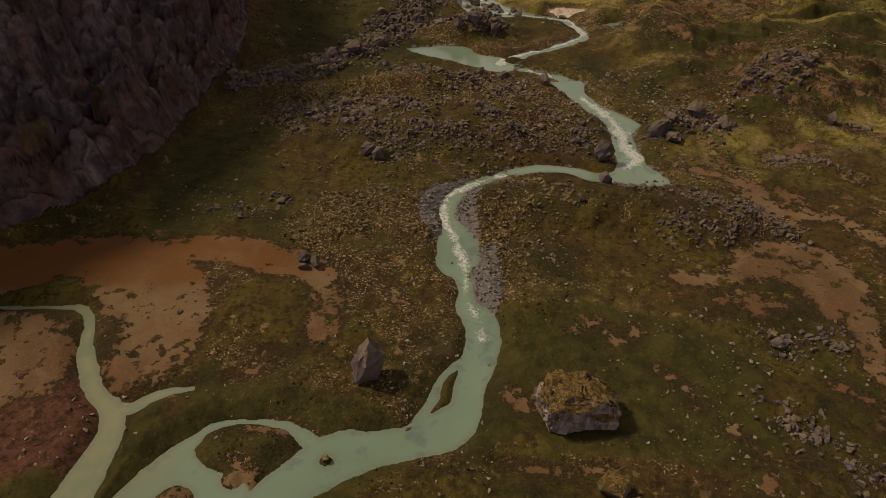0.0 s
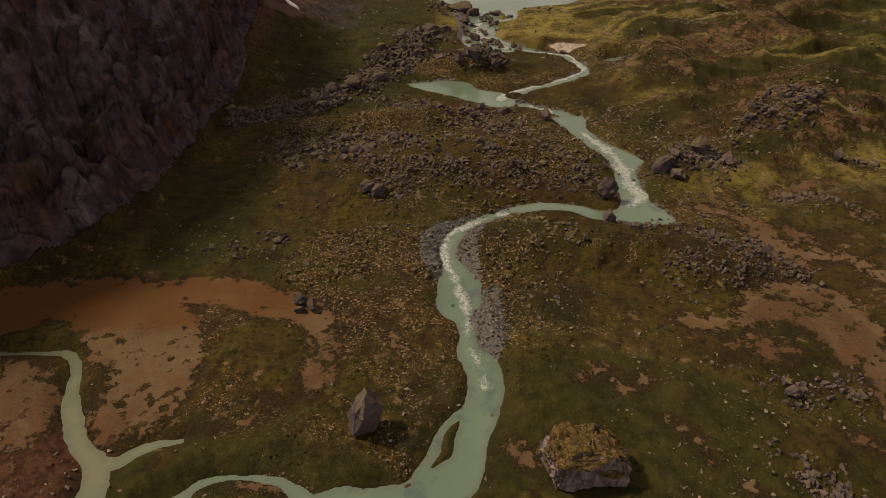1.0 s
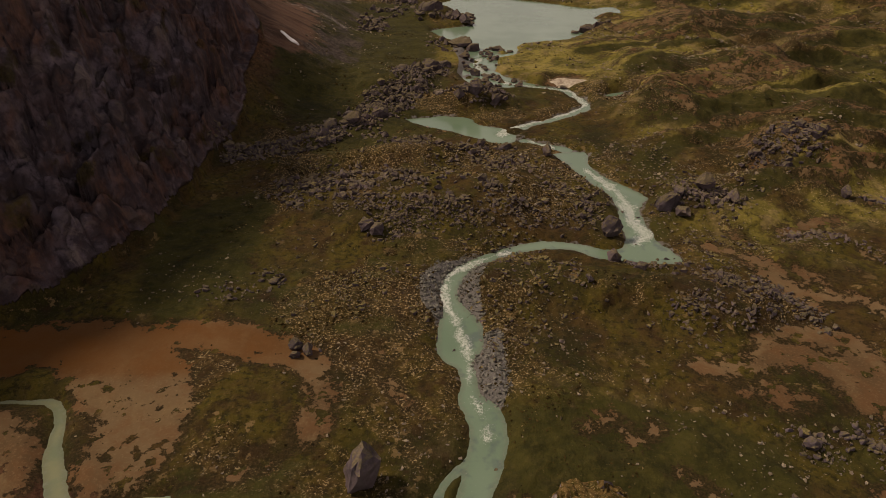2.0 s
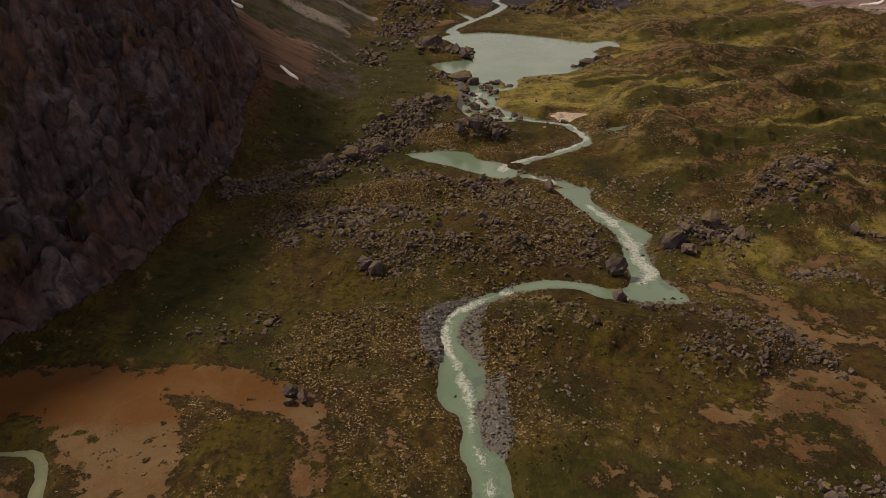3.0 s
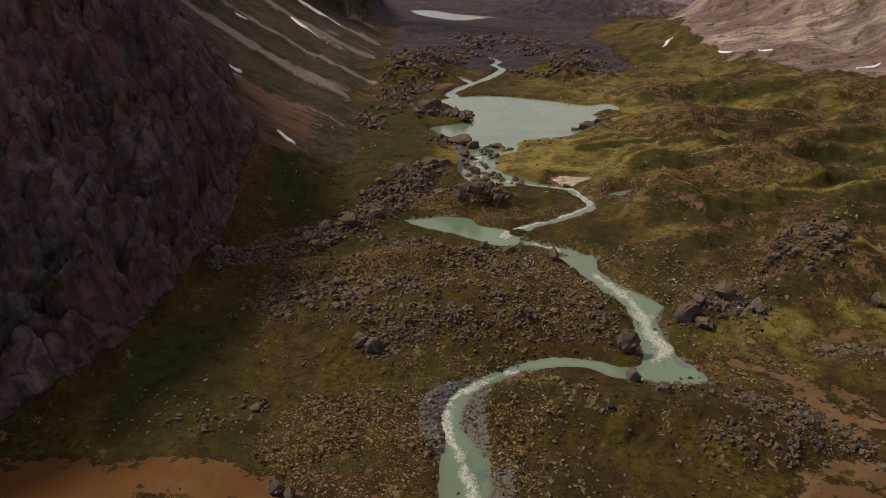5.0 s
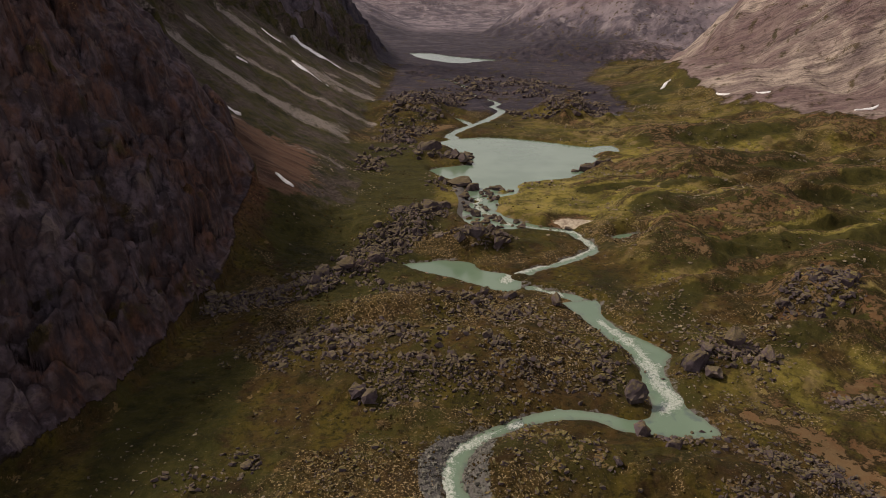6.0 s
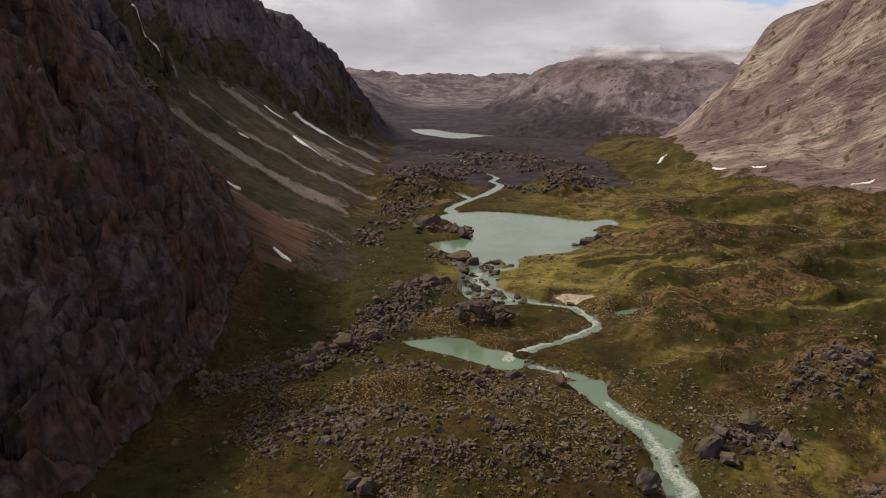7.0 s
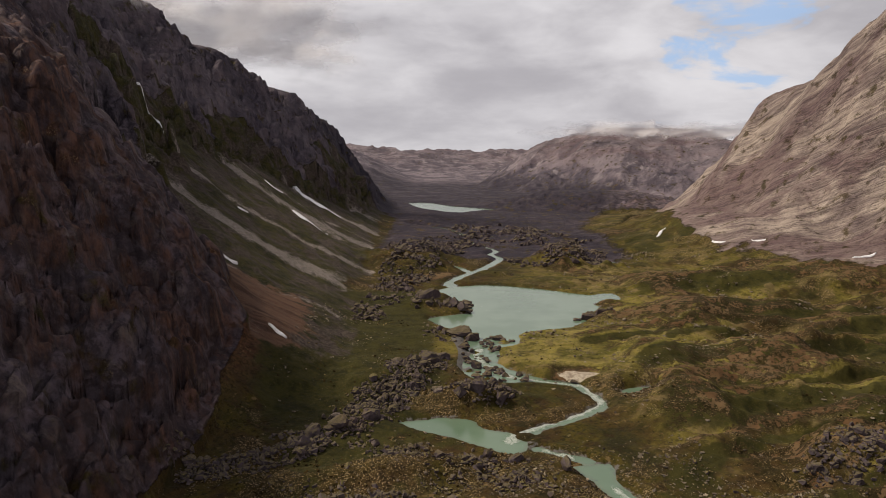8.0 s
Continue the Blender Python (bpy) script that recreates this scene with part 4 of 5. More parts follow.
# fields of broken rock: (x, y, half width) and how dense
RUBBLE = [
    ([(-76, 240, 8), (-60, 250, 10), (-42, 268, 10), (-30, 290, 11), (-22, 312, 11), (-12, 335, 11), (-6, 352, 8)], 1.0),
    ([(-30, 262, 9), (-10, 254, 10), (8, 247, 9), (22, 242, 8), (36, 238, 6)], 0.8),
    ([(-44, 212, 16), (-12, 210, 20), (14, 208, 20), (38, 204, 14)], 0.5),
    ([(-22, 186, 4), (-2, 196, 8), (18, 197, 7), (34, 194, 6)], 0.7),
    ([(2, 304, 7), (12, 303, 8), (24, 304, 7)], 0.9),
    ([(66, 200, 5), (76, 208, 8), (90, 207, 8)], 0.8),
    ([(26, 138, 1.5), (34, 136, 2), (44, 138, 2)], 0.75),
    ([(38, 156, 5), (50, 152, 9), (64, 152, 11), (78, 155, 10), (88, 150, 6)], 0.6),
    ([(84, 163, 3), (90, 152, 3), (92, 146, 2)], 0.8),
    ([(104, 185, 4), (112, 183, 5), (119, 180, 4)], 0.75),
    ([(122, 208, 4), (130, 208, 5), (138, 212, 3)], 0.6),
    ([(112, 236, 8), (134, 244, 8), (152, 240, 8)], 0.6),
    ([(180, 330, 10), (215, 352, 14), (240, 372, 12)], 0.6),
    ([(46, 176, 2), (52, 172, 3), (62, 168, 6), (75, 160, 8)], 0.7),
    ([(-60, 146, 6), (-52, 154, 7), (-44, 160, 5)], 0.6),
    ([(55, 115, 2.5), (64, 112, 3.5), (74, 109, 4.5), (84, 108.5, 4)], 0.8),
    ([(60.7, 91.2, 2), (65, 87.5, 2.5), (69, 83, 3.5), (73, 76, 4)], 0.75),
    ([(78, 438, 3), (92, 440, 4), (104, 446, 4)], 0.9),
    ([(-16, 458, 5), (-4, 458, 6), (8, 458, 4)], 0.9),
    ([(-6, 400, 8), (0, 385, 8), (6, 372, 6)], 0.6),
    ([(30, 352, 5), (34, 362, 4)], 0.5),
    ([(-45, 420, 8), (-42, 460, 12), (-36, 500, 14), (-30, 560, 20), (-24, 620, 30), (-20, 700, 34)], 0.8),
    ([(64, 632, 10), (90, 620, 16), (112, 640, 26), (124, 680, 28)], 1.0),
    ([(-20, 700, 40), (0, 760, 45), (60, 780, 40), (120, 780, 40), (60, 880, 60)], 0.55),
    ([(-30, 134, 3), (-36, 129, 2.5)], 0.6),
]


def rubble_density(x, y):
    d = np.zeros(x.shape)
    for c, k in RUBBLE:
        d = np.maximum(d, k * smooth(chain_distance(x, y, c, 2), 5, -6))
    patchy = smooth(fbm(x, y, 16, 5, 77, 0.6), 0.15 - 1.0 * d, 0.55)
    return np.clip(1.25 * d * patchy, 0, 1)


# ---- mesh helpers ----
def mesh_of(name, verts, faces, mat, flat=False):
    """A mesh from arrays of vertices and of faces with an equal number of corners."""
    verts, faces = np.asarray(verts, np.float32), np.asarray(faces, np.int32)
    me = bpy.data.meshes.new(name)
    n, k = faces.shape
    me.vertices.add(len(verts))
    me.vertices.foreach_set("co", verts.ravel())
    me.loops.add(n * k)
    me.loops.foreach_set("vertex_index", faces.ravel())
    me.polygons.add(n)
    me.polygons.foreach_set("loop_start", np.arange(0, n * k, k, dtype=np.int32))
    me.polygons.foreach_set("use_smooth", np.full(n, not flat))
    me.materials.append(mat)
    me.update(calc_edges=True)
    return me


def colour_layer(me, name, r, g, b):
    a = me.attributes.new(name, "FLOAT_COLOR", "POINT")
    a.data.foreach_set("color", np.stack([r, g, b, np.ones_like(r)], 1).astype(np.float32).ravel())


# ---- ground: one sheet, finer where the camera passes near ----
def rows_of_y():
    ys, y = [-220, -120, -60, -20, 10, 30, 45, 53], 58.0
    while y < 4900:
        ys.append(y)
        y += 0.40 * max(1.0, y / 150) ** 1.42
    return np.array(ys + [4950.0])


YS = rows_of_y()
half = 0.68 * np.hypot(np.maximum(YS, 60) + 5, 100) + 10
core = np.linspace(-1, 1, 620)
wing = np.geomspace(1.01, 1 + 9, 34)
U = np.concatenate([-wing[::-1], core, wing])
outer = np.where(np.abs(U) > 1, np.sign(U) * (np.abs(U) - 1), 0)
X = np.clip(U, -1, 1)[None, :] * half[:, None] + outer[None, :] * np.maximum(90, 0.25 * half)[:, None]
Y = np.repeat(YS[:, None], len(U), 1)
R, C = X.shape
PX, PY = X.ravel().astype(np.float64), Y.ravel().astype(np.float64)
LAND = plan(PX, PY)
idx = np.arange(R * C).reshape(R, C)
quads = np.stack([idx[:-1, :-1], idx[:-1, 1:], idx[1:, 1:], idx[1:, :-1]], -1).reshape(-1, 4)
me = mesh_of("ground", np.stack([PX, PY, LAND["h"]], 1), quads, MAT_GROUND)
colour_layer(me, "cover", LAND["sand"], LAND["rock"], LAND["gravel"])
colour_layer(me, "rock_tone", LAND["pale"], LAND["rust"], LAND["dark"])
wash_layer = me.attributes.new("wash", "FLOAT", "POINT")
wash_layer.data.foreach_set("value", LAND["wash"].astype(np.float32))
bank_layer = me.attributes.new("bank", "FLOAT", "POINT")
bank_layer.data.foreach_set("value", LAND["bank"].astype(np.float32))
colour_layer(me, "slope", LAND["runs"], LAND["rusty"], LAND["twig"])
haze_layer = me.attributes.new("haze_violet", "FLOAT", "POINT")
haze_layer.data.foreach_set("value", LAND["haze_violet"].astype(np.float32))
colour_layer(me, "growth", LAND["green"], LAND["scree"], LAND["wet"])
ground = tagged(new("ground", me), "mossy brown tundra valley floor rising into bare rock mountainsides", "ground", kind="structure")

# ---- waters ----
near_water = LAND["sd"] < 1.2
for k, (name, label, _, _) in enumerate(BODIES):
    pick = near_water[quads].any(1) & (LAND["body"][quads[:, 0]] == k)
    used, inv = np.unique(quads[pick], return_inverse=True)
    z = LAND["level"][used] + 0.16 * LAND["foam"][used] * fbm(PX[used], PY[used], 1.6, 3, 15)
    wm = mesh_of(name, np.stack([PX[used], PY[used], z], 1), inv.reshape(-1, 4), MAT_WATER)
    colour_layer(wm, "flow", LAND["foam"][used], LAND["shallow"][used], np.full(len(used), 1.0 if name in ("stream", "side_stream") else 0.0))
    sl = wm.attributes.new("silt", "FLOAT", "POINT")
    sl.data.foreach_set("value", smooth(PX[used], -38, -62).astype(np.float32) * (PY[used] < 200))
    tagged(new(name, wm), label, "water", kind="structure")


# ---- rocks ----
def ground_at(x, y):
    """Ground height by bilinear reading of the sheet."""
    x, y = np.atleast_1d(np.asarray(x, float)), np.atleast_1d(np.asarray(y, float))
    j = np.clip(np.searchsorted(YS, y) - 1, 0, R - 2)
    fy = np.clip((y - YS[j]) / (YS[j + 1] - YS[j]), 0, 1)
    H = LAND["h"].reshape(R, C)

    def row(jj):
        u = np.clip(x / half[jj], -1, 1)
        k = np.clip(((u + 1) / 2 * 619).astype(int), 0, 618)
        f = (u + 1) / 2 * 619 - k
        k = k + len(wing)
        return H[jj, k] * (1 - f) + H[jj, k + 1] * f

    return row(j) * (1 - fy) + row(j + 1) * fy


def rest_at(x, y):
    """Where a stone rests: the ground, or a shallow bed in the water."""
    return np.maximum(ground_at(x, y), water_level(np.atleast_1d(np.asarray(y, float))) - 0.5)


def hull(points, split=0, rough=0.0, seed=0):
    """The convex hull of points as vertices and triangles; split: rounds of roughened subdivision."""
    gen = np.random.default_rng(seed)
    bm = bmesh.new()
    for p in points:
        bm.verts.new(p)
    res = bmesh.ops.convex_hull(bm, input=bm.verts)
    bmesh.ops.delete(bm, geom=list({g for g in res["geom_interior"] + res["geom_unused"] if isinstance(g, bmesh.types.BMVert)}), context="VERTS")
    for k in range(split):
        bmesh.ops.subdivide_edges(bm, edges=bm.edges, cuts=1, use_grid_fill=True)
        bmesh.ops.triangulate(bm, faces=bm.faces)
        for p in bm.verts:
            p.co += Vector(gen.normal(size=3)) * rough / (1 + k)
    bmesh.ops.triangulate(bm, faces=bm.faces)
    bm.verts.index_update()
    v = np.array([p.co for p in bm.verts])
    f = np.array([[q.index for q in p.verts] for p in bm.faces])
    bm.free()
    v[:, 2] -= v[:, 2].min()
    return v, f


def rock_points(seed, count, squash=0.7, blocky=0.5):
    """Corner points of an angular rock: between a ball and a box."""
    gen = np.random.default_rng(seed)
    d = gen.normal(size=(count, 3))
    d /= np.linalg.norm(d, axis=1)[:, None]
    box = d / np.abs(d).max(1)[:, None] * 0.8
    p = d * (1 - blocky) + box * blocky
    p *= gen.uniform(0.8, 1.1, (count, 1))
    return p * np.array([gen.uniform(0.9, 1.3), gen.uniform(0.7, 1.0), squash * gen.uniform(0.8, 1.2)])


COARSE = [hull(rock_points(100 + k, 13, 0.75, 0.5)) for k in range(10)]
PEBBLE = [hull(rock_points(170 + k, 7, 0.7, 0.4)) for k in range(8)]
TUFT = [hull(rock_points(210 + k, 9, 0.55, 0.1)) for k in range(6)]


def spread(rng, count, box, weight, tries=6):
    """Up to count places in the box (x0, x1, y0, y1), thinned by weight(x, y) from 0 to 1."""
    xs, ys = [], []
    for _ in range(tries):
        x, y = rng.uniform(box[0], box[1], count), rng.uniform(box[2], box[3], count)
        keep = rng.uniform(size=count) < weight(x, y)
        xs.append(x[keep])
        ys.append(y[keep])
        if sum(map(len, xs)) >= count:
            break
    return np.concatenate(xs)[:count], np.concatenate(ys)[:count]


def pile(name, x, y, size, shapes, rng, mat, label, category, sink=0.25):
    """Many small rocks as one object."""
    z = rest_at(x, y)
    vs, fs, base = [], [], 0
    turn, tilt = rng.uniform(0, 6.283, len(x)), rng.normal(size=(len(x), 2)) * 0.25
    kind = rng.integers(0, len(shapes), len(x))
    for k, (v, f) in enumerate(shapes):
        m = np.flatnonzero(kind == k)
        if len(m) == 0:
            continue
        ca, sa = np.cos(turn[m])[:, None], np.sin(turn[m])[:, None]
        s = size[m][:, None]
        px, py, pz = v[None, :, 0], v[None, :, 1], v[None, :, 2]
        zz = pz + tilt[m, :1] * px + tilt[m, 1:] * py
        q = np.stack([(px * ca - py * sa) * s + x[m][:, None], (px * sa + py * ca) * s + y[m][:, None], (zz - sink) * s + z[m][:, None]], -1)
        vs.append(q.reshape(-1, 3))
        fs.append((f[None] + (base + np.arange(len(m)) * len(v))[:, None, None]).reshape(-1, 3))
        base += len(m) * len(v)
    return tagged(new(name, mesh_of(name, np.concatenate(vs), np.concatenate(fs), mat, flat=True)), label, category, kind="stuff")


rng = np.random.default_rng(7)
ZONES = [(-90, 125, 70, 200), (-95, 160, 200, 370), (-75, 260, 370, 720), (-90, 190, 600, 960)]
for (x0, x1, y0, y1), n, lo, hi in zip(ZONES, (9500, 13000, 6500, 4500), (0.10, 0.15, 0.32, 0.7), (0.95, 1.45, 2.4, 3.6)):
    x, y = spread(rng, n, (x0, x1, y0, y1), rubble_density, 20)
    size = lo + (hi - lo) * rng.uniform(size=len(x)) ** 5.5
    big = size > lo + 0.08 * (hi - lo)
    pile("rock_rubble", x[big], y[big], size[big], COARSE, rng, MAT_ROCK, "field of broken purple-grey angular rocks on the moss", "rubble", 0.38)
    pile("rock_rubble", x[~big], y[~big], size[~big], PEBBLE, rng, MAT_ROCK, "small broken grey stones between larger rocks", "rubble", 0.1)


def bedded(x, y):
    return 0.9 * smooth(fbm(x, y, 20, 5, 211, 0.6), -0.25, 0.5) * smooth(np.hypot((x - 22) / 92, (y - 200) / 72), 1.1, 0.75)


x, y = spread(rng, 10000, (-75, 120, 130, 272), bedded)
info = plan(x, y)
ok = (info["sd"] > 0.4) & (info["sand"] < 0.3) & (info["rock"] < 0.75)
x, y = x[ok], y[ok]
pile("moraine_stones", x, y, 0.11 + 0.85 * rng.uniform(size=len(x)) ** 5, COARSE[:3] + PEBBLE[:5], rng, MAT_MOSSY, "purple-grey stones bedded in brown heath", "stones", 0.35)


def shore_stones(x, y):
    d = np.zeros(x.shape)
    for c in GRAVEL:
        d = np.maximum(d, smooth(chain_distance(x, y, c, 2), 1.5, -0.5))
    return d


x, y = spread(rng, 3600, (-32, 26, 78, 185), shore_stones, 30)
pile("gravel_stones", x, y, 0.10 + 0.55 * rng.uniform(size=len(x)) ** 4, PEBBLE, rng, MAT_GRIT, "pale grey river stones on the gravel bars", "gravel", 0.1)


def shrubs(x, y):
    return np.clip(0.02 + twigs(x, y) * smooth(fbm(x, y, 7, 4, 207), -0.2, 0.5), 0, 1)


for (x0, x1, y0, y1), n, lo, hi in zip([(-115, 115, 60, 140), (-95, 130, 140, 230), (-75, 180, 230, 420)], (6500, 7000, 3500), (0.11, 0.15, 0.22), (0.42, 0.55, 0.8)):
    x, y = spread(rng, n, (x0, x1, y0, y1), shrubs)
    info = plan(x, y)
    ok = (info["sd"] > 0.5) & (rng.uniform(size=len(x)) > 1.6 * info["sand"] - 0.1) & (info["rock"] < 0.5) & (rng.uniform(size=len(x)) > info["green"] * 0.9)
    x, y = x[ok], y[ok]
    pile("heath_shrubs", x, y, lo + (hi - lo) * rng.uniform(size=len(x)) ** 3, TUFT, rng, MAT_TUFT, "low tussocks of brown and straw-coloured dwarf heath", "shrubs", 0.3)


def strewn(x, y):
    return np.clip(0.04 + 0.96 * smooth(fbm(x, y, 26, 4, 201), 0.15, 0.55), 0, 1)


for (x0, x1, y0, y1), n, lo, hi in zip([(-80, 110, 62, 200), (-70, 170, 200, 420), (40, 330, 330, 700)], (2600, 4200, 2600), (0.14, 0.25, 0.4), (0.6, 0.95, 1.6)):
    x, y = spread(rng, n, (x0, x1, y0, y1), strewn)
    info = plan(x, y)
    ok = (info["sd"] > 0.6) & (info["sand"] < 0.35) & (info["rock"] < 0.6)
    x, y = x[ok], y[ok]
    size = lo + (hi - lo) * rng.uniform(size=len(x)) ** 3.5
    pile("scattered_stones", x, y, size, PEBBLE, rng, MAT_PALE, "scattered pale lichen-covered stones on the heath", "stones", 0.1)

# single boulders: built once in a few shapes, then copied
SHAPES = []
for k in range(13):
    v, f = hull(rock_points(300 + k, 44, 0.62, 0.85), 3, 0.05, k) if k == 9 else hull(rock_points(300 + k, 18, 0.85, 0.55), 2, 0.04, k)
    SHAPES.append(mesh_of("boulder", v, f, MAT_ROCK if k < 9 else (MAT_WEATHERED if k == 9 else MAT_MOSSY), flat=True))


def boulder(x, y, size, shape, turn, label, tall=1.0, sink=0.22, group=""):
    ob = new("boulder", SHAPES[shape])
    z = float(rest_at(x, y)[0])
    ob.matrix_world = pose(x, y, z - sink * size, 0, 0, turn) @ Matrix.Diagonal((size, size, size * tall, 1))
    return tagged(ob, label, "boulder", group)


PLAIN = "angular purple-grey boulder lying among rubble"
MOSSY = "weathered grey boulder with moss and lichen on top"
# x, y, size, shape, turn, height factor
SINGLE = [
    (-14.5, 95.5, 3.6, 2, 70, 1.5), (25.6, 86.8, 7.4, 9, 8, 1.25), (49, 188, 3.4, 1, 40, 1.2), (-23, 187, 3.2, 3, 10, 1.0), (-20, 185, 2.4, 5, 80, 0.9),
    (83, 211, 3.8, 0, 30, 1.3), (91, 205, 3.8, 4, 60, 1.0), (70, 203, 4.2, 6, 15, 1.2), (74, 199, 3.0, 7, 100, 1.1), (129, 210, 3.0, 4, 60, 1.0),
    (47, 174, 2.6, 3, 140, 1.2), (53, 168, 1.9, 5, 30, 1.1), (29.5, 70, 3.0, 10, 10, 0.7), (33, 67, 2.2, 4, 50, 0.8),
    (-38, 272, 4.2, 0, 10, 1.0), (-46, 268, 4.0, 6, 60, 0.9), (-28, 284, 3.6, 7, 0, 1.1), (12, 298, 3.4, 2, 10, 1.0), (21, 297, 3.2, 3, 60, 1.2),
    (5, 296, 2.6, 8, 40, 1.0), (-8, 345, 5.0, 1, 20, 0.7), (-14, 340, 4.0, 4, 60, 0.7), (-2, 352, 3.6, 6, 0, 0.9), (7, 396, 8.0, 0, 10, 0.6),
    (14, 391, 4.2, 5, 70, 0.8), (27, 391, 3.0, 2, 10, 0.7), (34, 388, 2.4, 3, 40, 0.7), (20, 342, 3.0, 7, 30, 0.7), (26, 335, 2.4, 8, 100, 0.6),
    (14, 333, 2.2, 1, 0, 0.6), (37, 245, 3.2, 4, 70, 1.0), (22, 251, 2.6, 6, 15, 1.0), (13, 254, 2.4, 3, 70, 1.0), (84, 436, 4.6, 2, 10, 0.8),
    (93, 440, 4.0, 5, 40, 0.8), (77, 434, 2.6, 7, 0, 0.8), (-10, 462, 7.0, 6, 20, 0.9), (1, 460, 5.0, 3, 70, 0.8), (9, 456, 3.6, 8, 20, 0.6),
    (-34, 134, 1.9, 1, 20, 1.0), (-31, 132, 2.2, 4, 80, 1.0), (-45, 160, 1.6, 0, 0, 0.9), (-20.5, 76.5, 0.9, 11, 0, 0.7), (-6, 84, 0.7, 12, 50, 0.8),
]
def moss_cap(ob, label):
    """A cushion of moss and heath over the upper faces of a boulder, a part of it."""
    src = bmesh.new()
    src.from_mesh(ob.data)
    src.normal_update()
    top = max(v.co.z for v in src.verts)
    low = [f for f in src.faces if f.normal.z < 0.55 or f.calc_center_median().z < 0.45 * top]
    bmesh.ops.delete(src, geom=low, context="FACES")
    gen = np.random.default_rng(5)
    for v in src.verts:
        v.co += v.normal * float(gen.uniform(0.012, 0.05))
    cap = bpy.data.meshes.new("moss_cap")
    src.to_mesh(cap)
    src.free()
    cap.materials.append(MAT_CUSHION)
    part = new("moss_cap", cap)
    part.parent = ob
    return tagged(part, label)


for k, (x, y, size, shape, turn, tall) in enumerate(SINGLE):
    ob = boulder(x, y, size, shape, turn, MOSSY if shape > 8 else PLAIN, tall)
    if shape in (9, 10):
        moss_cap(ob, "cushion of brown moss and straw-coloured lichen")


def rapids(x, y):
    return smooth(chain_distance(x, y, UPPER, 2), 4, -3)


x, y = spread(rng, 60, (0, 62, 322, 396), rapids, 30)
for k in range(len(x)):
    boulder(float(x[k]), float(y[k]), float(rng.uniform(0.8, 2.6)), int(rng.integers(0, 9)), float(rng.uniform(0, 360)), "wet grey boulder standing in the shallow rapids", float(rng.uniform(0.6, 0.95)), 0.2, "boulders in the rapids")
x, y = spread(rng, 26, (-20, 20, 448, 476), lambda x, y: np.ones(len(x)) * 0.9, 4)
for k in range(len(x)):
    boulder(float(x[k]), float(y[k]), float(rng.uniform(1.6, 4.4)), int(rng.integers(0, 9)), float(rng.uniform(0, 360)), "dark angular boulder on the rocky lake shore", float(rng.uniform(0.6, 1.0)), 0.2, "boulders of the lake shore")
x, y = spread(rng, 16, (2, 62, 100, 230), lambda x, y: smooth(np.minimum(chain_distance(x, y, RIVER_LOW, 2), poly_distance(x, y, RIVER_MID)), 0.5, -1.5), 40)
for k in range(len(x)):
    boulder(float(x[k]), float(y[k]), float(rng.uniform(0.35, 0.8)), int(rng.integers(0, 9)), float(rng.uniform(0, 360)), "wet dark stone in the stream", 0.8, 0.1, "stones in the stream")
x, y = spread(rng, 200, (-80, 140, 70, 370), rubble_density, 30)
for k in range(len(x)):
    boulder(float(x[k]), float(y[k]), float((0.7 + 1.6 * rng.uniform() ** 2.2) * (0.75 if y[k] < 200 else 1.1)), int(rng.integers(0, 13)), float(rng.uniform(0, 360)), "angular grey-brown boulder in the rubble field", float(rng.uniform(0.7, 1.2)), 0.25, "boulders of the rubble fields")


# ---- snow patches: thin sheets lying in the gullies ----
def snow_patch(points, label):
    c = spline(points, 6)
    c[:, 2] *= 1.45 if c[0, 0] < 0 else 0.75
    d = np.gradient(c[:, :2], axis=0)
    nrm = np.stack([-d[:, 1], d[:, 0]], 1) / np.linalg.norm(d, axis=1)[:, None]
    m = 9
    across = np.linspace(-1, 1, m)
    ragged = 1 + 0.35 * fbm(c[:, 0], c[:, 1], 6, 3, 401)
    p = c[:, None, :2] + nrm[:, None] * (across[None, :] * (c[:, 2] * ragged)[:, None])[..., None]
    z = ground_at(p[..., 0].ravel(), p[..., 1].ravel()).reshape(p.shape[:2])
    z = z + 1.1 * (1 - across[None, :] ** 4) - 0.3
    v = np.concatenate([p, z[..., None]], -1).reshape(-1, 3)
    n = len(c)
    i = np.arange(n * m).reshape(n, m)
    f = np.stack([i[:-1, :-1], i[:-1, 1:], i[1:, 1:], i[1:, :-1]], -1).reshape(-1, 4)
    low = v - np.array([0, 0, 1.2])
    rim = np.concatenate([i[0, :], i[1:, -1], i[-1, -2::-1], i[-2:0:-1, 0]])
    nxt = np.roll(rim, -1)
    side = np.stack([rim, rim + n * m, nxt + n * m, nxt], -1)
    ob = new("snow_patch", mesh_of("snow_patch", np.concatenate([v, low]), np.concatenate([f, side]), MAT_SNOW))
    return tagged(ob, label, "snow", "snow patches on the slopes")


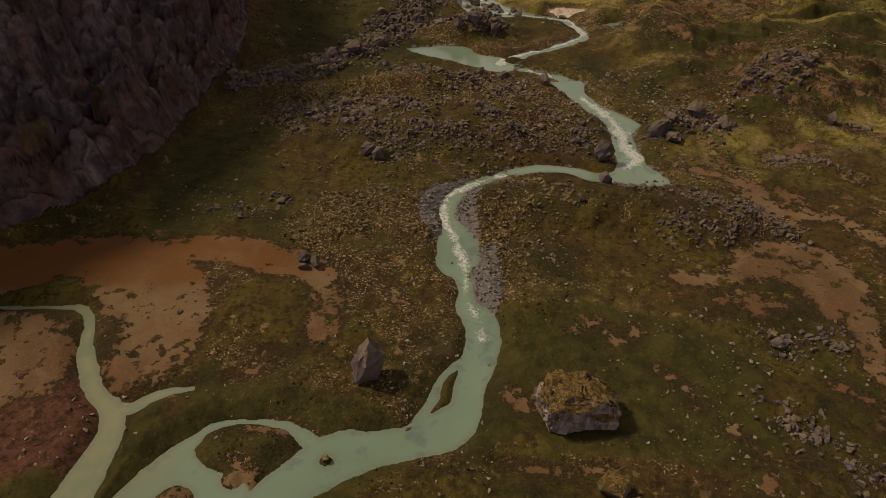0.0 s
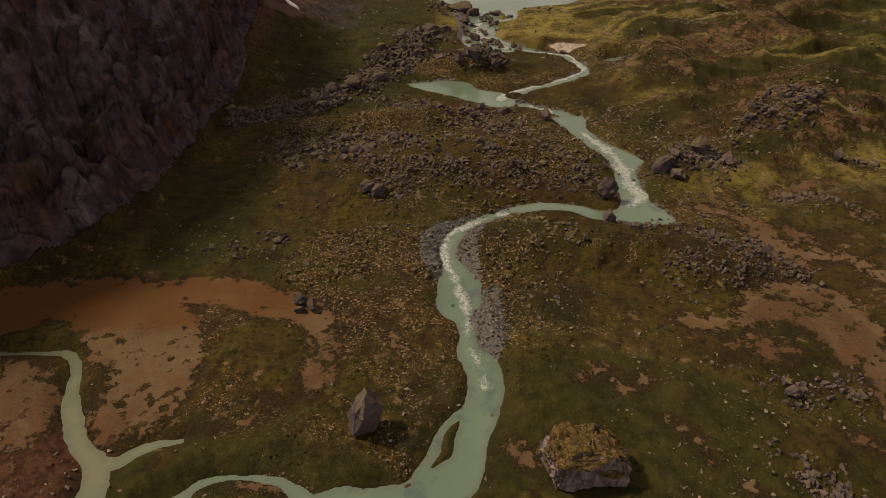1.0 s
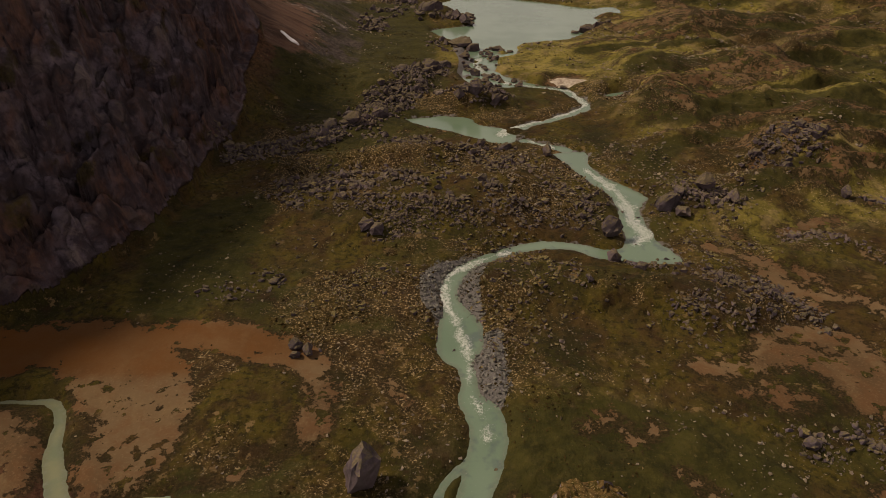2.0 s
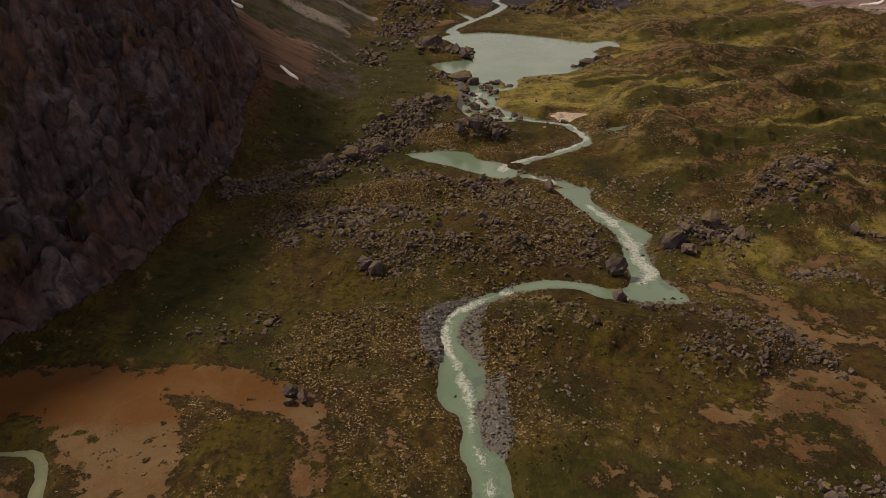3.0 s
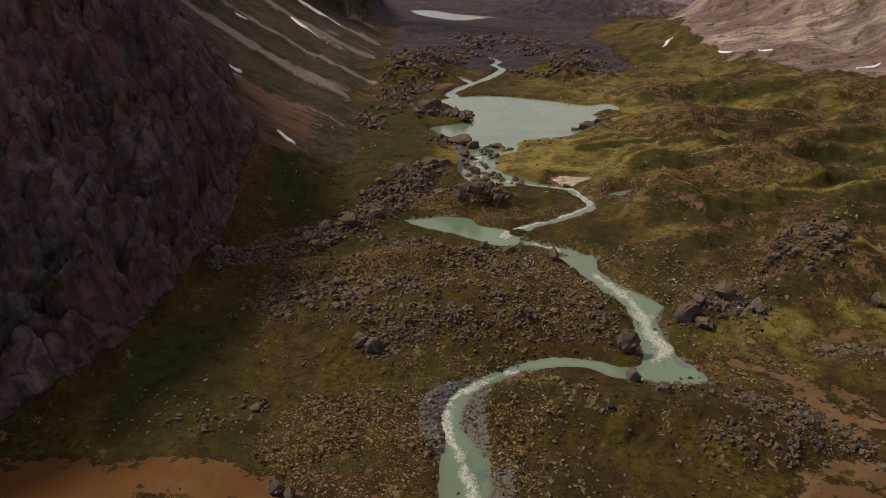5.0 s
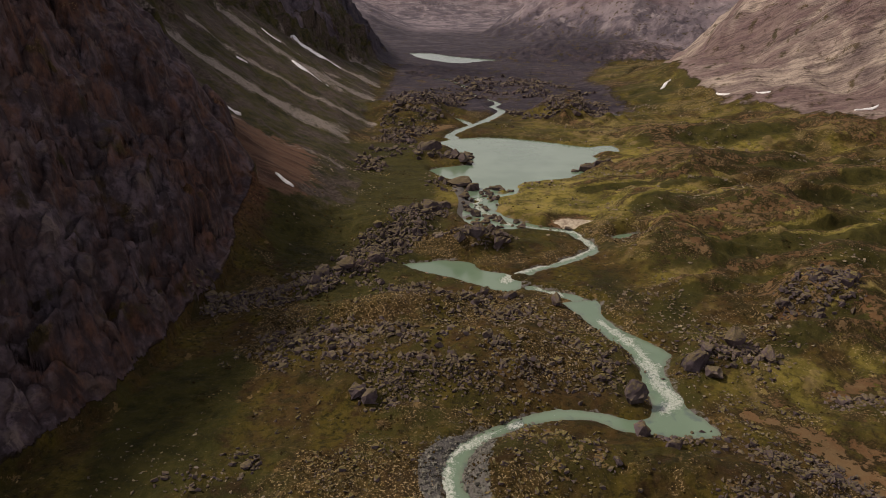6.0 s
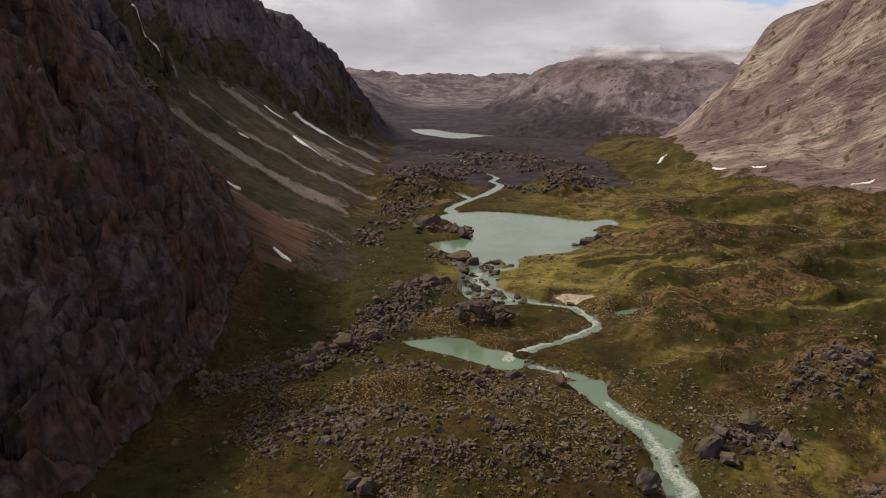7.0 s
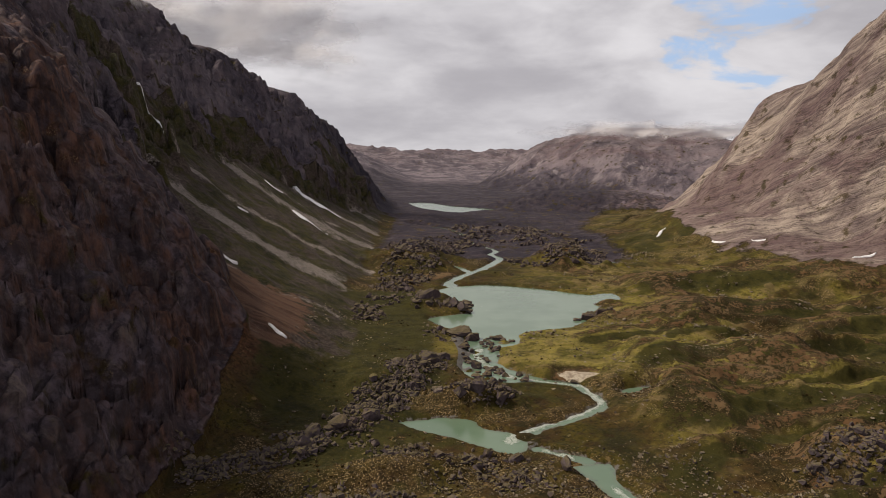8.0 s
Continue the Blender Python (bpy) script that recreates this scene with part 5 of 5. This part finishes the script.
STREAK = "long narrow streak of old white snow in a gully"
SNOW = [
    [(-134, 409, 0.6), (-125, 411, 2.0), (-115, 415, 0.8)], [(-79, 340, 0.3), (-74, 336.5, 0.9), (-70, 334, 0.3)], [(-229, 556, 1.0), (-220, 559, 2.4), (-211, 560, 1.0)],
    [(-168, 797, 1.2), (-150, 786, 4.6), (-132, 780, 5.0), (-113, 784, 1.6)], [(-136, 652, 1.6), (-121, 648, 5.0), (-106, 654, 1.6)], [(-177, 717, 0.8), (-168, 711, 1.6), (-159, 711, 0.8)],
    [(214, 728, 1.0), (221, 738, 2.6), (231, 755, 1.4)], [(249, 674, 1.2), (252, 668, 1.8), (256, 661, 1.0)], [(305, 549, 0.8), (313, 548, 1.4), (321, 547, 0.8)],
    [(-152, 541, 0.5), (-149, 542, 0.9), (-145, 543, 0.4)], [(270, 640, 0.6), (274, 636, 1.2), (279, 632, 0.6)],
]
for k, points in enumerate(SNOW):
    snow_patch(points, STREAK if k in (0, 3, 5) else "small patch of old white snow on the scree")


# ---- low cloud on the summits: stacked thin veils ----
def cloud_material():
    m, n = material("low_cloud")
    p = place(n)
    fade = n.add("ShaderNodeAttribute", attribute_name="fade").outputs["Fac"]
    lump = n.noise(n.add("ShaderNodeMapping", Vector=p, Scale=(1, 1, 2.5)).outputs[0], 0.009, 5, 0.55)
    alpha = n.ramp(n.math("ADD", fade, n.math("MULTIPLY", n.math("SUBTRACT", lump, 0.5), 1.6)), 0.35, 1.0, 0.0, 0.54)
    body = n.add("ShaderNodeMixShader", Fac=0.65)
    n.set(body.inputs[1], n.add("ShaderNodeBsdfDiffuse", Color=(0.74, 0.73, 0.76, 1)).outputs[0])
    n.set(body.inputs[2], n.add("ShaderNodeBsdfTranslucent", Color=(0.78, 0.76, 0.77, 1)).outputs[0])
    mix = n.add("ShaderNodeMixShader", Fac=alpha)
    n.set(mix.inputs[1], n.add("ShaderNodeBsdfTransparent").outputs[0])
    n.set(mix.inputs[2], body.outputs[0])
    n.add("ShaderNodeOutputMaterial", Surface=mix.outputs[0])
    return m


MAT_CLOUD = cloud_material()


def cloud_bank(x0, x1, y0, y1, base, top, sheets, label):
    """Veils of cloud one behind the other, fading out towards their lower rim and ends."""
    n, m = 48, 20
    u, v = np.meshgrid(np.linspace(0, 1, n), np.linspace(0, 1, m))
    vs, fs, fades = [], [], []
    i = np.arange(n * m).reshape(m, n)
    f = np.stack([i[:-1, :-1], i[:-1, 1:], i[1:, 1:], i[1:, :-1]], -1).reshape(-1, 4)
    for k in range(sheets):
        x = x0 + (x1 - x0) * u
        z = base + (top - base) * v
        y = y0 + (y1 - y0) * (k + 0.5) / sheets + (y1 - y0) / sheets * 0.6 * fbm((x + 70 * k).ravel(), z.ravel() * 2, 140, 3, 500 + k).reshape(m, n)
        vs.append(np.stack([x, y, z], -1).reshape(-1, 3))
        fades.append((smooth(v, 0.0, 0.5) * smooth(u, 0, 0.35) * smooth(u, 1, 0.65) * smooth(v, 1.0, 0.5)).ravel())
        fs.append(f + k * n * m)
    me = mesh_of("cloud_bank", np.concatenate(vs), np.concatenate(fs), MAT_CLOUD)
    a = me.attributes.new("fade", "FLOAT", "POINT")
    a.data.foreach_set("value", np.concatenate(fades).astype(np.float32))
    return tagged(new("cloud_bank", me), label, "cloud", kind="structure")


cloud_bank(-720, -190, 680, 850, 196, 335, 6, "grey cloud hanging on the dark summit ridge")
cloud_bank(-620, -30, 980, 1130, 150, 400, 2, "grey cloud drifting behind the dark ridge")
cloud_bank(120, 960, 1560, 1960, 120, 190, 3, "pale cloud lying on the domed mountain top")
cloud_bank(300, 760, 480, 720, 190, 320, 3, "thin cloud over the pale rock shoulder")
